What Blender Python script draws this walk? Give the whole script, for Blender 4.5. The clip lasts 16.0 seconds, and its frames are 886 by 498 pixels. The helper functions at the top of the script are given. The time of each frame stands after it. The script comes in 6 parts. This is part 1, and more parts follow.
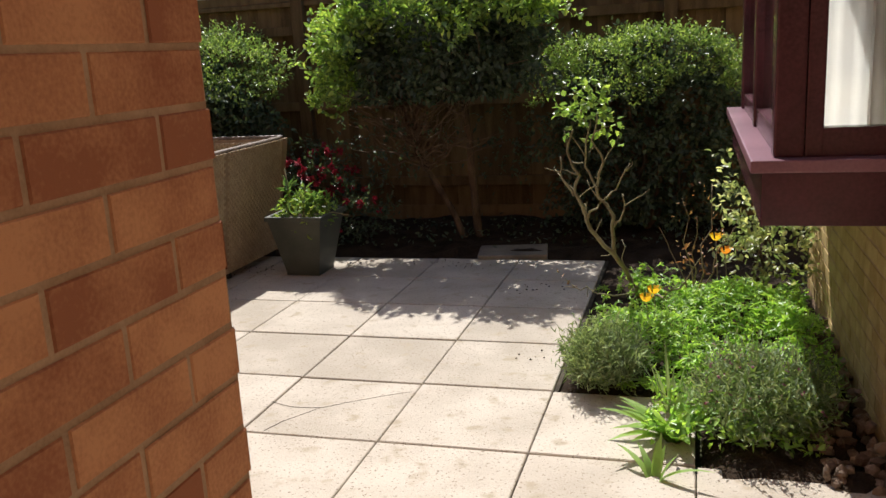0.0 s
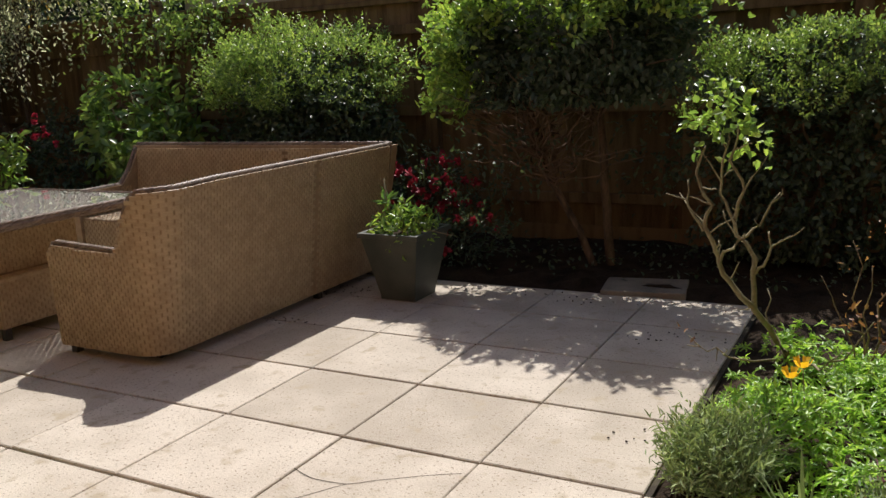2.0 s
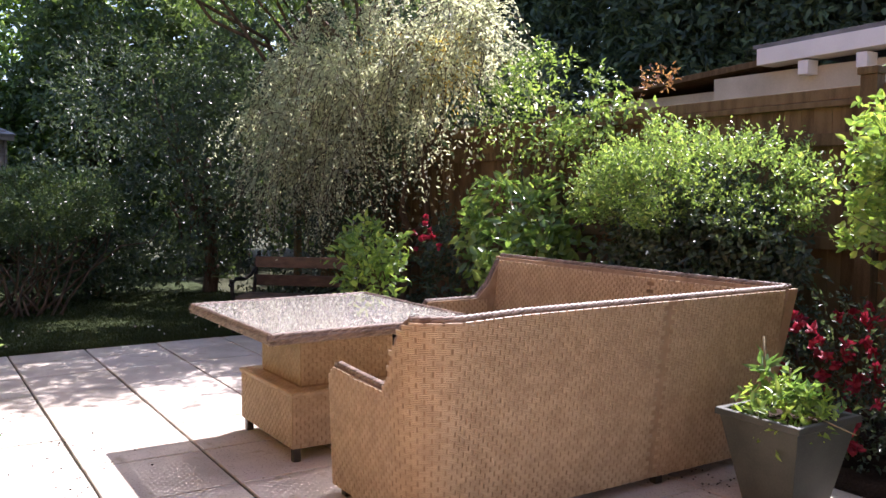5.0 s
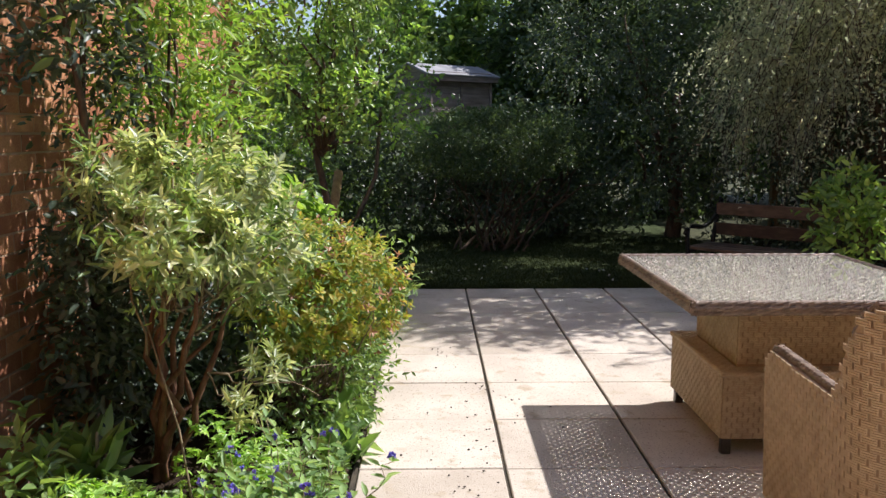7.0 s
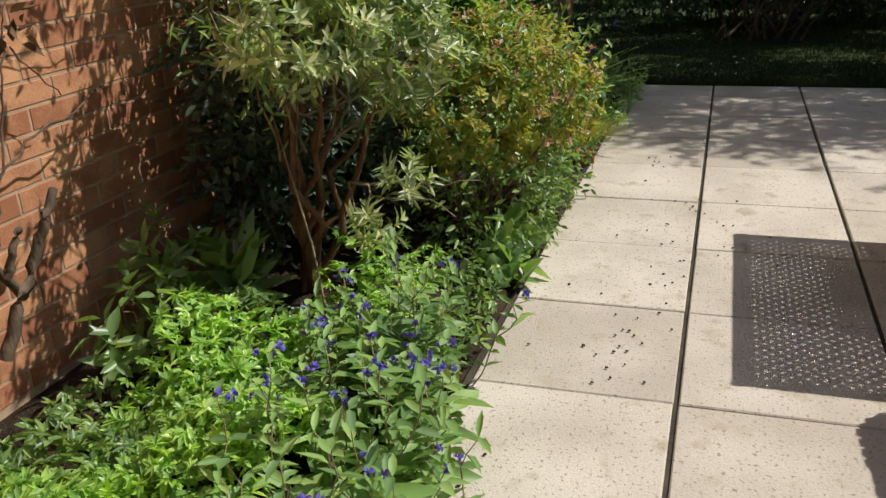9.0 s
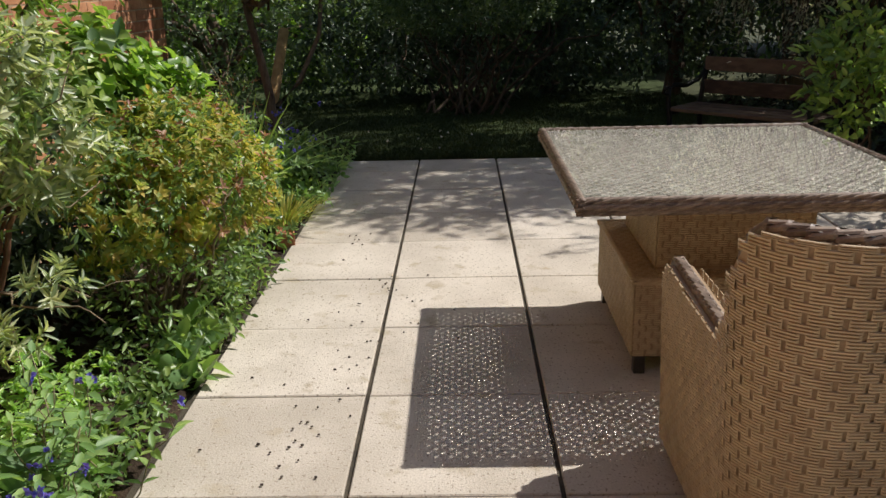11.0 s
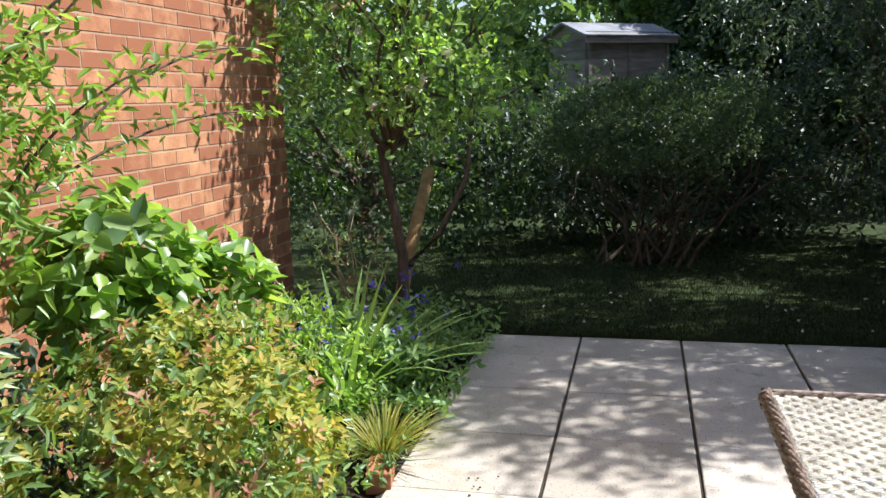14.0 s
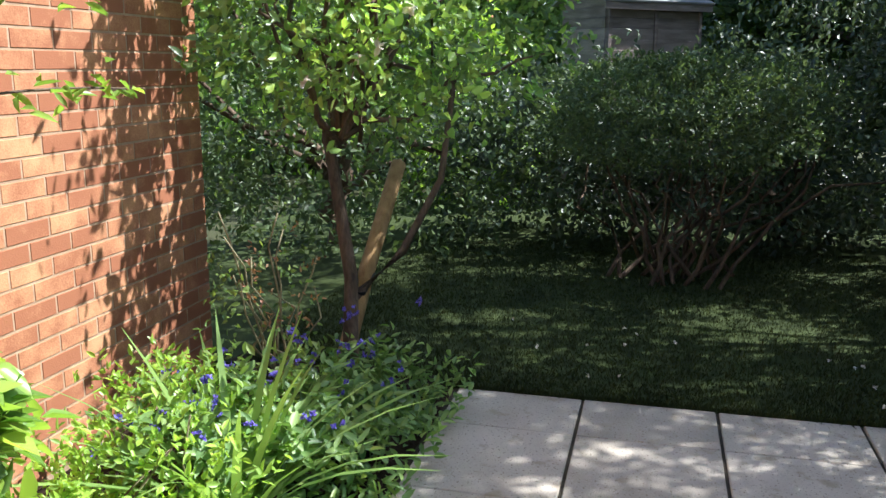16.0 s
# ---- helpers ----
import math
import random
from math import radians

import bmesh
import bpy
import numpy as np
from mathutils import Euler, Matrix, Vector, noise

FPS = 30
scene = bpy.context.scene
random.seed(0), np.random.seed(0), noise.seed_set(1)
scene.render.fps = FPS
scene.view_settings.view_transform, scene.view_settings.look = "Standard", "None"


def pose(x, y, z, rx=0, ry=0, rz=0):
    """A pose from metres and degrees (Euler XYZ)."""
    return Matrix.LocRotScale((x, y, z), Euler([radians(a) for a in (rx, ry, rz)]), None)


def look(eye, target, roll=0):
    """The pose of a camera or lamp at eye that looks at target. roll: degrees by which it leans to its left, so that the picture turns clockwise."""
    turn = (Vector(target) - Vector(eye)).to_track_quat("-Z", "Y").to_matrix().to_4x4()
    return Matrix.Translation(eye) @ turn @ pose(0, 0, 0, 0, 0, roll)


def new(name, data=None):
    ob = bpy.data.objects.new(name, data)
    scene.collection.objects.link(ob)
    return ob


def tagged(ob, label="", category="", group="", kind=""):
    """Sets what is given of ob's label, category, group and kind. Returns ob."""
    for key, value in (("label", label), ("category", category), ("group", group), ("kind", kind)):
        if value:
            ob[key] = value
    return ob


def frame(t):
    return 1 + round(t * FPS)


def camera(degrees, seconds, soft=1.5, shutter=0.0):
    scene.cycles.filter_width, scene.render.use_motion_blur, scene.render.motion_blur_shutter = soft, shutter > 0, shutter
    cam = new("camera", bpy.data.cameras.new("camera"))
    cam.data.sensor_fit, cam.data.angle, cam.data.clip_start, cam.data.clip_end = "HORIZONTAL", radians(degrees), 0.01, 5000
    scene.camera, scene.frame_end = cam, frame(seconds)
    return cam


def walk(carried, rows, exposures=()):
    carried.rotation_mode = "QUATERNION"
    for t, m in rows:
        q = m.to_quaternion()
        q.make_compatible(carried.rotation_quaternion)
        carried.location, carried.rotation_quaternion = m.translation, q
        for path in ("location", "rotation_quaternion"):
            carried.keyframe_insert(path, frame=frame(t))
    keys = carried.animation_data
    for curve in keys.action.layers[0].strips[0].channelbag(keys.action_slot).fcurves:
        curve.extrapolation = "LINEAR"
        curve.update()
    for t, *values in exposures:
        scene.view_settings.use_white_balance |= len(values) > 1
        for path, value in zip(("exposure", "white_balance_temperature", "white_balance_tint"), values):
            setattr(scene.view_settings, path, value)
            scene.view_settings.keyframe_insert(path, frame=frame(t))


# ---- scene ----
cam = camera(54.7, 16.0)
PATH = [
    (0, (1.781, -3.486, 1.476), (1.221, -1.619, 1.025), -3.3),
    (0.5, (1.853, -3.254, 1.448), (1.19, -1.428, 0.972), -3.4),
    (1, (1.887, -3.043, 1.439), (1.118, -1.253, 0.987), -2.9),
    (1.5, (1.889, -2.784, 1.432), (1.09, -1.005, 0.987), -2.9),
    (2, (1.903, -2.55, 1.406), (0.957, -0.837, 0.988), -2.9),
    (2.5, (1.916, -2.344, 1.446), (0.88, -0.659, 1.15), -1.0),
    (3, (1.876, -2.096, 1.462), (0.822, -0.403, 1.312), -0.2),
    (3.5, (1.788, -1.822, 1.452), (0.558, -0.249, 1.329), -0.9),
    (4, (1.656, -1.625, 1.437), (0.229, -0.227, 1.342), -1.1),
    (4.2, (1.629, -1.561, 1.417), (0.157, -0.211, 1.326), -0.7),
    (6.3, (1.1, -1.024, 1.376), (-0.827, -0.548, 1.134), 0.6),
    (6.5, (1.047, -0.991, 1.381), (-0.897, -0.593, 1.134), 0.9),
    (7, (0.925, -0.9, 1.362), (-1.056, -0.872, 1.088), 0.0),
    (7.5, (0.824, -0.774, 1.361), (-1.116, -1.143, 1.048), -0.5),
    (8, (0.693, -0.681, 1.34), (-1.201, -1.204, 0.968), -0.9),
    (8.5, (0.47, -0.623, 1.327), (-1.37, -1.196, 0.79), -1.5),
    (9, (0.354, -0.541, 1.308), (-1.41, -1.134, 0.576), -2.7),
    (9.5, (0.269, -0.445, 1.296), (-1.456, -1.07, 0.501), -4.1),
    (10, (0.253, -0.366, 1.314), (-1.514, -0.797, 0.482), -4.2),
    (10.2, (0.258, -0.34, 1.32), (-1.534, -0.622, 0.479), -3.5),
    (12.3, (-0.089, -0.215, 1.438), (-2.056, -0.193, 1.076), -0.8),
    (12.5, (-0.19, -0.219, 1.456), (-2.158, -0.239, 1.1), -0.8),
    (13, (-0.463, -0.207, 1.472), (-2.419, -0.434, 1.12), -1.8),
    (13.5, (-0.813, -0.218, 1.489), (-2.744, -0.606, 1.141), -1.6),
    (14, (-1.191, -0.234, 1.49), (-3.108, -0.688, 1.143), -1.6),
    (14.5, (-1.57, -0.228, 1.458), (-3.455, -0.8, 1.11), -1.5),
    (15, (-1.918, -0.25, 1.438), (-3.789, -0.849, 1.059), 0.3),
    (15.5, (-2.298, -0.28, 1.515), (-4.179, -0.818, 1.101), 1.1),
    (16, (-2.595, -0.318, 1.527), (-4.491, -0.795, 1.106), 0.2),
]
walk(cam, [(t, look(eye, target, roll)) for t, eye, target, roll in PATH],
     [(0, 0.32, 6450, 12), (0.5, 0.16, 6450, 12), (1.0, 0.02, 6500, 12), (2.0, 0.12, 6500, 13), (2.5, 0.30, 6400, 14), (3.0, 1.48, 6100, 24), (4.2, 1.68, 6050, 30), (6.3, 0.80, 6150, 22), (7.5, 0.47, 6350, 15),
      (9.0, 0.0, 6500, 10), (10.2, -0.07, 6500, 11), (12.5, 0.62, 6250, 13), (14.5, 1.0, 5950, 12), (16, 1.32, 5950, 11)])

# ---- world, sun, exposure ----
SUN_FROM = Vector((-0.265, 0.575, 0.80)).normalized()
world = bpy.data.worlds.new("world")
scene.world = world
world.use_nodes = True
wn = world.node_tree.nodes
sky = wn.new("ShaderNodeTexSky")
sky.sky_type = "NISHITA"
sky.sun_disc = False
sky.sun_elevation = math.asin(SUN_FROM.z)
sky.sun_rotation = math.atan2(SUN_FROM.x, SUN_FROM.y)
sky.air_density, sky.dust_density = 1.0, 1.5
wn["Background"].inputs["Strength"].default_value = 0.10
world.node_tree.links.new(sky.outputs[0], wn["Background"].inputs["Color"])
sun_data = bpy.data.lights.new("sun", "SUN")
sun_data.energy, sun_data.angle, sun_data.color = 4.6, radians(0.55), (1.0, 0.965, 0.905)
sun = new("sun", sun_data)
sun.matrix_world = look(SUN_FROM * 30, (0, 0, 0))


# ---- materials ----
def nodes_of(name):
    m = bpy.data.materials.new(name)
    m.use_nodes = True
    return m, m.node_tree.nodes, m.node_tree.links, m.node_tree.nodes["Principled BSDF"]


def ramp(nd, stops):
    r = nd.new("ShaderNodeValToRGB")
    while len(r.color_ramp.elements) < len(stops):
        r.color_ramp.elements.new(0.5)
    for e, (p, c) in zip(r.color_ramp.elements, stops):
        e.position, e.color = p, (*c, 1)
    return r


def surface(name, dark, light, rough=0.8, scale=6.0, fine=90.0, bump=0.3, dist=0.004, island=0.0, obj=0.0, spec=0.3, stretch=(1, 1, 1), stain=None, metal=0.0, speck=None):
    """Paint, stone, wood or metal: two scales of noise in colour, fine relief, random tone per piece."""
    m, nd, ln, bsdf = nodes_of(name)
    geo = nd.new("ShaderNodeNewGeometry")
    mp = nd.new("ShaderNodeMapping")
    mp.inputs["Scale"].default_value = stretch
    ln.new(geo.outputs["Position"], mp.inputs["Vector"])
    n1, n2 = nd.new("ShaderNodeTexNoise"), nd.new("ShaderNodeTexNoise")
    n1.inputs["Scale"].default_value, n1.inputs["Detail"].default_value = scale, 5
    n2.inputs["Scale"].default_value, n2.inputs["Detail"].default_value = fine, 3
    for n in (n1, n2):
        ln.new(mp.outputs[0], n.inputs["Vector"])
    add = nd.new("ShaderNodeMath")
    add.operation = "MULTIPLY_ADD"
    ln.new(n2.outputs[0], add.inputs[0])
    add.inputs[1].default_value = 0.5
    ln.new(n1.outputs[0], add.inputs[2])
    sub = nd.new("ShaderNodeMath")
    sub.operation = "SUBTRACT"
    ln.new(add.outputs[0], sub.inputs[0])
    sub.inputs[1].default_value = 0.25
    last = sub
    for amount, source in ((island, geo.outputs["Random Per Island"]), (obj, None)):
        if amount:
            if source is None:
                source = nd.new("ShaderNodeObjectInfo").outputs["Random"]
            k = nd.new("ShaderNodeMath")
            k.operation = "MULTIPLY_ADD"
            ln.new(source, k.inputs[0])
            k.inputs[1].default_value = amount
            ln.new(last.outputs[0], k.inputs[2])
            k2 = nd.new("ShaderNodeMath")
            k2.operation = "SUBTRACT"
            ln.new(k.outputs[0], k2.inputs[0])
            k2.inputs[1].default_value = amount / 2
            last = k2
    r = ramp(nd, [(0.28, dark), (0.72, light)])
    ln.new(last.outputs[0], r.inputs[0])
    colour = r.outputs[0]
    if stain:
        n3 = nd.new("ShaderNodeTexNoise")
        n3.inputs["Scale"].default_value, n3.inputs["Detail"].default_value = stain[1], 8
        ln.new(geo.outputs["Position"], n3.inputs["Vector"])
        lim = ramp(nd, [(stain[2], (0, 0, 0)), (stain[2] + 0.12, (1, 1, 1))])
        ln.new(n3.outputs[0], lim.inputs[0])
        mix = nd.new("ShaderNodeMix")
        mix.data_type = "RGBA"
        ln.new(lim.outputs[0], mix.inputs["Factor"])
        ln.new(colour, mix.inputs["A"])
        mix.inputs["B"].default_value = (*stain[0], 1)
        colour = mix.outputs["Result"]
    if speck:
        n4 = nd.new("ShaderNodeTexNoise")
        n4.inputs["Scale"].default_value, n4.inputs["Detail"].default_value = speck[1], 3
        ln.new(geo.outputs["Position"], n4.inputs["Vector"])
        lim = ramp(nd, [(speck[2], (0, 0, 0)), (speck[2] + 0.05, (1, 1, 1))])
        ln.new(n4.outputs[0], lim.inputs[0])
        mix = nd.new("ShaderNodeMix")
        mix.data_type = "RGBA"
        ln.new(lim.outputs[0], mix.inputs["Factor"])
        ln.new(colour, mix.inputs["A"])
        mix.inputs["B"].default_value = (*speck[0], 1)
        colour = mix.outputs["Result"]
    ln.new(colour, bsdf.inputs["Base Color"])
    bsdf.inputs["Roughness"].default_value = rough
    bsdf.inputs["Metallic"].default_value = metal
    bsdf.inputs["Specular IOR Level"].default_value = spec
    b = nd.new("ShaderNodeBump")
    b.inputs["Strength"].default_value, b.inputs["Distance"].default_value = bump, dist
    ln.new(add.outputs[0], b.inputs["Height"])
    ln.new(b.outputs[0], bsdf.inputs["Normal"])
    return m


def leaf_material(name, a, b, c, through_light=0.35, rough=0.36, spec=0.6, gain=1.5, tint=(1.45, 1.5, 0.75), warm=1.16):
    """Leaves: every leaf its own tone between a and c, light shining through."""
    a, b, c = ([(k[0] * warm + 0.016) * gain, (k[1] + 0.016) * gain, (k[2] + 0.026) * gain] for k in (a, b, c))
    m, nd, ln, bsdf = nodes_of(name)
    geo = nd.new("ShaderNodeNewGeometry")
    r = ramp(nd, [(0.0, a), (0.55, b), (1.0, c)])
    ln.new(geo.outputs["Random Per Island"], r.inputs[0])
    n = nd.new("ShaderNodeTexNoise")
    n.inputs["Scale"].default_value = 2.5
    ln.new(geo.outputs["Position"], n.inputs["Vector"])
    mul = nd.new("ShaderNodeMix")
    mul.data_type, mul.blend_type = "RGBA", "MULTIPLY"
    mul.inputs["Factor"].default_value = 0.6
    r2 = ramp(nd, [(0.3, (0.6, 0.62, 0.6)), (0.7, (1.25, 1.2, 1.0))])
    ln.new(n.outputs[0], r2.inputs[0])
    ln.new(r.outputs[0], mul.inputs["A"])
    ln.new(r2.outputs[0], mul.inputs["B"])
    col = mul.outputs["Result"]
    ln.new(col, bsdf.inputs["Base Color"])
    bsdf.inputs["Roughness"].default_value = rough
    bsdf.inputs["Specular IOR Level"].default_value = spec
    tr = nd.new("ShaderNodeBsdfTranslucent")
    bright = nd.new("ShaderNodeMix")
    bright.data_type, bright.blend_type = "RGBA", "MULTIPLY"
    bright.inputs["Factor"].default_value = 1.0
    ln.new(col, bright.inputs["A"])
    bright.inputs["B"].default_value = (*tint, 1)
    ln.new(bright.outputs["Result"], tr.inputs["Color"])
    mix = nd.new("ShaderNodeMixShader")
    mix.inputs[0].default_value = through_light
    ln.new(bsdf.outputs[0], mix.inputs[1])
    ln.new(tr.outputs[0], mix.inputs[2])
    ln.new(mix.outputs[0], nd["Material Output"].inputs["Surface"])
    return m


M_SLAB = surface("patio_slab", (0.43, 0.38, 0.31), (0.60, 0.54, 0.455), 0.9, 3.0, 140, 1.0, 0.005, obj=0.30, spec=0.15, stain=((0.42, 0.36, 0.27), 9.0, 0.58), speck=((0.30, 0.255, 0.20), 80.0, 0.61))
M_JOINT = surface("joint_soil", (0.03, 0.025, 0.02), (0.09, 0.075, 0.05), 0.95, 12, 200, 0.8, 0.01)
M_SOIL = surface("soil", (0.018, 0.013, 0.009), (0.06, 0.042, 0.028), 0.95, 7, 80, 1.0, 0.03, spec=0.1)
M_GROUND = surface("ground", (0.03, 0.035, 0.015), (0.07, 0.075, 0.03), 0.95, 2, 40, 0.8, 0.03)
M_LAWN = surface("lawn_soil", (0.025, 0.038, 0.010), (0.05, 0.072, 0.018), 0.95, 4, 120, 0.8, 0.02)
M_BRICK = surface("red_brick", (0.33, 0.135, 0.072), (0.60, 0.31, 0.16), 0.9, 9, 160, 0.5, 0.004, island=0.46, obj=0.46, spec=0.15)
M_MORTAR = surface("mortar", (0.33, 0.225, 0.145), (0.48, 0.345, 0.235), 0.95, 14, 220, 0.6, 0.004, spec=0.1)
M_YBRICK = surface("yellow_brick", (0.36, 0.25, 0.10), (0.55, 0.41, 0.20), 0.9, 9, 160, 0.5, 0.004, obj=0.3, spec=0.15)
M_RATTAN = surface("woven_rattan", (0.39, 0.285, 0.17), (0.53, 0.405, 0.25), 0.5, 14, 240, 0.4, 0.002, island=0.22, spec=0.45)
M_RATTAN_PALE = surface("pale_rattan", (0.30, 0.275, 0.235), (0.49, 0.455, 0.39), 0.5, 14, 240, 0.4, 0.002, island=0.25, spec=0.45)
M_RATTAN_BACK = surface("rattan_stake", (0.28, 0.19, 0.11), (0.40, 0.28, 0.17), 0.7, 20, 200, 0.3, 0.002)
M_BRAID = surface("rattan_braid", (0.125, 0.088, 0.062), (0.30, 0.228, 0.17), 0.5, 20, 240, 0.4, 0.002, island=0.4, spec=0.4)
M_METAL = surface("dark_metal_foot", (0.05, 0.045, 0.04), (0.10, 0.09, 0.08), 0.4, 10, 150, 0.2, 0.001, metal=0.7)
M_FENCE = surface("fence_wood", (0.095, 0.064, 0.034), (0.21, 0.145, 0.078), 0.85, 3, 60, 0.6, 0.005, island=0.35, obj=0.3, spec=0.15, stretch=(6, 6, 0.8))
M_BENCH = surface("weathered_bench_wood", (0.06, 0.038, 0.026), (0.15, 0.10, 0.065), 0.8, 5, 80, 0.6, 0.004, obj=0.3, stretch=(2, 2, 6))
M_IRON = surface("cast_iron", (0.012, 0.012, 0.012), (0.03, 0.028, 0.026), 0.5, 10, 150, 0.4, 0.002, metal=0.6)
M_POT = surface("pot_glaze", (0.055, 0.062, 0.05), (0.10, 0.108, 0.085), 0.55, 5, 120, 0.25, 0.002, spec=0.4)
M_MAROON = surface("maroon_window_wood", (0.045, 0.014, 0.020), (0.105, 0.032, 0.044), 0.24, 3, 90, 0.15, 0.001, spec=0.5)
# The sill's maroon is lighter than the frame's M_MAROON.
M_SILL = surface("pale_maroon_paint", (0.17, 0.075, 0.10), (0.28, 0.14, 0.175), 0.35, 3, 90, 0.15, 0.001, spec=0.5)
M_WHITE = surface("white_fascia", (0.74, 0.74, 0.73), (0.86, 0.86, 0.85), 0.6, 3, 80, 0.15, 0.001)
M_CREAM = surface("cream_render", (0.42, 0.40, 0.32), (0.60, 0.57, 0.47), 0.9, 3, 90, 0.4, 0.003)
M_FELT = surface("roof_felt", (0.12, 0.12, 0.12), (0.30, 0.30, 0.30), 0.9, 3, 150, 0.5, 0.003)
M_PALEFELT = surface("pale_roof_felt", (0.17, 0.175, 0.185), (0.33, 0.335, 0.35), 0.8, 3, 150, 0.5, 0.003)
M_GREYWOOD = surface("grey_shed_wood", (0.16, 0.132, 0.12), (0.34, 0.29, 0.27), 0.85, 3, 70, 0.6, 0.004, obj=0.3, stretch=(1, 1, 6))
M_BARK = surface("bark", (0.05, 0.035, 0.024), (0.17, 0.12, 0.08), 0.9, 14, 80, 1.0, 0.01, stretch=(1, 1, 0.3))
M_REDBARK = surface("peeling_red_bark", (0.08, 0.036, 0.022), (0.24, 0.125, 0.07), 0.85, 18, 90, 0.9, 0.008, stretch=(1, 1, 0.25))
M_TWIG = surface("pale_twig", (0.16, 0.12, 0.075), (0.34, 0.27, 0.17), 0.85, 14, 80, 0.6, 0.004)
M_BROWNTWIG = surface("brown_twig", (0.10, 0.066, 0.044), (0.23, 0.16, 0.105), 0.85, 14, 80, 0.6, 0.004)
M_ROSEWOOD = surface("rose_stem", (0.17, 0.14, 0.08), (0.33, 0.30, 0.17), 0.7, 14, 80, 0.5, 0.003)
M_STAKE = surface("stake_wood", (0.25, 0.15, 0.06), (0.45, 0.29, 0.13), 0.85, 6, 80, 0.5, 0.004, stretch=(4, 4, 0.8))
M_STONE = surface("drain_stone", (0.16, 0.14, 0.12), (0.30, 0.27, 0.22), 0.9, 6, 120, 0.5, 0.004)
M_RUBBLE = surface("rubble", (0.13, 0.09, 0.065), (0.34, 0.26, 0.19), 0.9, 9, 120, 0.6, 0.004, island=0.5)
M_DROP = surface("dark_seed", (0.02, 0.014, 0.01), (0.06, 0.04, 0.03), 0.8, 9, 120, 0.3, 0.002)
M_INTERIOR = surface("room_plaster", (0.55, 0.53, 0.50), (0.70, 0.68, 0.64), 0.9, 3, 80, 0.1, 0.001)

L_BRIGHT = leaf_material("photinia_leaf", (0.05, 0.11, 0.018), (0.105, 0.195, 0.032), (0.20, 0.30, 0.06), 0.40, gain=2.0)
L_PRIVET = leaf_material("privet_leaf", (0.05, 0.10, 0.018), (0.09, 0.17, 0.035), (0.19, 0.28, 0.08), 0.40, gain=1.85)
# Own colour of dark shrubs; also the painted-in shade of brighter ones.
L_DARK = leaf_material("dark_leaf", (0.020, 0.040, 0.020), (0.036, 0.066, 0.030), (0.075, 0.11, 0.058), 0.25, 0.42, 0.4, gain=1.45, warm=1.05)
L_BOX = leaf_material("box_leaf", (0.030, 0.065, 0.020), (0.052, 0.100, 0.030), (0.090, 0.150, 0.050), 0.3, 0.45, 0.4, gain=1.35)
L_CONIFER = leaf_material("conifer_spray", (0.016, 0.034, 0.014), (0.032, 0.060, 0.020), (0.065, 0.10, 0.028), 0.2, 0.55, 0.25, gain=2.0)
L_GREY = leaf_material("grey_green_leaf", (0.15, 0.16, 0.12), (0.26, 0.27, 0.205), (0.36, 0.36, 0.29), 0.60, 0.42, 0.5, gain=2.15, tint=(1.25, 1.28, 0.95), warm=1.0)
L_YELLOW = leaf_material("yellow_leaf", (0.20, 0.18, 0.03), (0.33, 0.28, 0.06), (0.45, 0.37, 0.12), 0.4)
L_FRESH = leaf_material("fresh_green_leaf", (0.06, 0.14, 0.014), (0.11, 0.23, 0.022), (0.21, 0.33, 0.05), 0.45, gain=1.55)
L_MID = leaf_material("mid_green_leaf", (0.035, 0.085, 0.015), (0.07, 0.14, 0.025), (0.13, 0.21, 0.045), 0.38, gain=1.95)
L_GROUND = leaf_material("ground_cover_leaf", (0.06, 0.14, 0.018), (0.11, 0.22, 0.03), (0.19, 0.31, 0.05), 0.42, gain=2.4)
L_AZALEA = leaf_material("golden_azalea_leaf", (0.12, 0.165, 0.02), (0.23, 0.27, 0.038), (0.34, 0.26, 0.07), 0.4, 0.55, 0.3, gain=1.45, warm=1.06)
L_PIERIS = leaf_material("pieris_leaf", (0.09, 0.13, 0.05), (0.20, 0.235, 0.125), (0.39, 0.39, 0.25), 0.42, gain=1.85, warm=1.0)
L_LAVENDER = leaf_material("lavender_leaf", (0.06, 0.09, 0.04), (0.11, 0.15, 0.07), (0.18, 0.22, 0.12), 0.25, 0.7, 0.2, gain=2.2, warm=1.0)
L_COMFREY = leaf_material("comfrey_leaf", (0.05, 0.12, 0.025), (0.09, 0.19, 0.04), (0.16, 0.27, 0.08), 0.35, 0.5, gain=1.8)
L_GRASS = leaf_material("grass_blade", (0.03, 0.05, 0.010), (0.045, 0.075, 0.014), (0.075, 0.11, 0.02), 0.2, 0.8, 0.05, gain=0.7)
L_LIME = leaf_material("lime_leaf", (0.13, 0.23, 0.02), (0.20, 0.33, 0.03), (0.29, 0.42, 0.06), 0.4, warm=1.0)
L_STRAP = leaf_material("strap_leaf", (0.09, 0.19, 0.04), (0.14, 0.27, 0.06), (0.22, 0.36, 0.11), 0.4)
P_RED = leaf_material("red_petal", (0.26, 0.006, 0.02), (0.40, 0.010, 0.035), (0.55, 0.03, 0.06), 0.3, 0.6, gain=1.0, tint=(1, 1, 1), warm=1.0)
P_BLUE = leaf_material("blue_petal", (0.09, 0.08, 0.48), (0.14, 0.12, 0.62), (0.28, 0.18, 0.70), 0.3, 0.6, gain=1.0, tint=(1, 1, 1), warm=1.0)
P_YELLOW = leaf_material("yellow_petal", (0.80, 0.50, 0.01), (0.85, 0.58, 0.02), (0.88, 0.66, 0.05), 0.35, 0.6, gain=1.0)
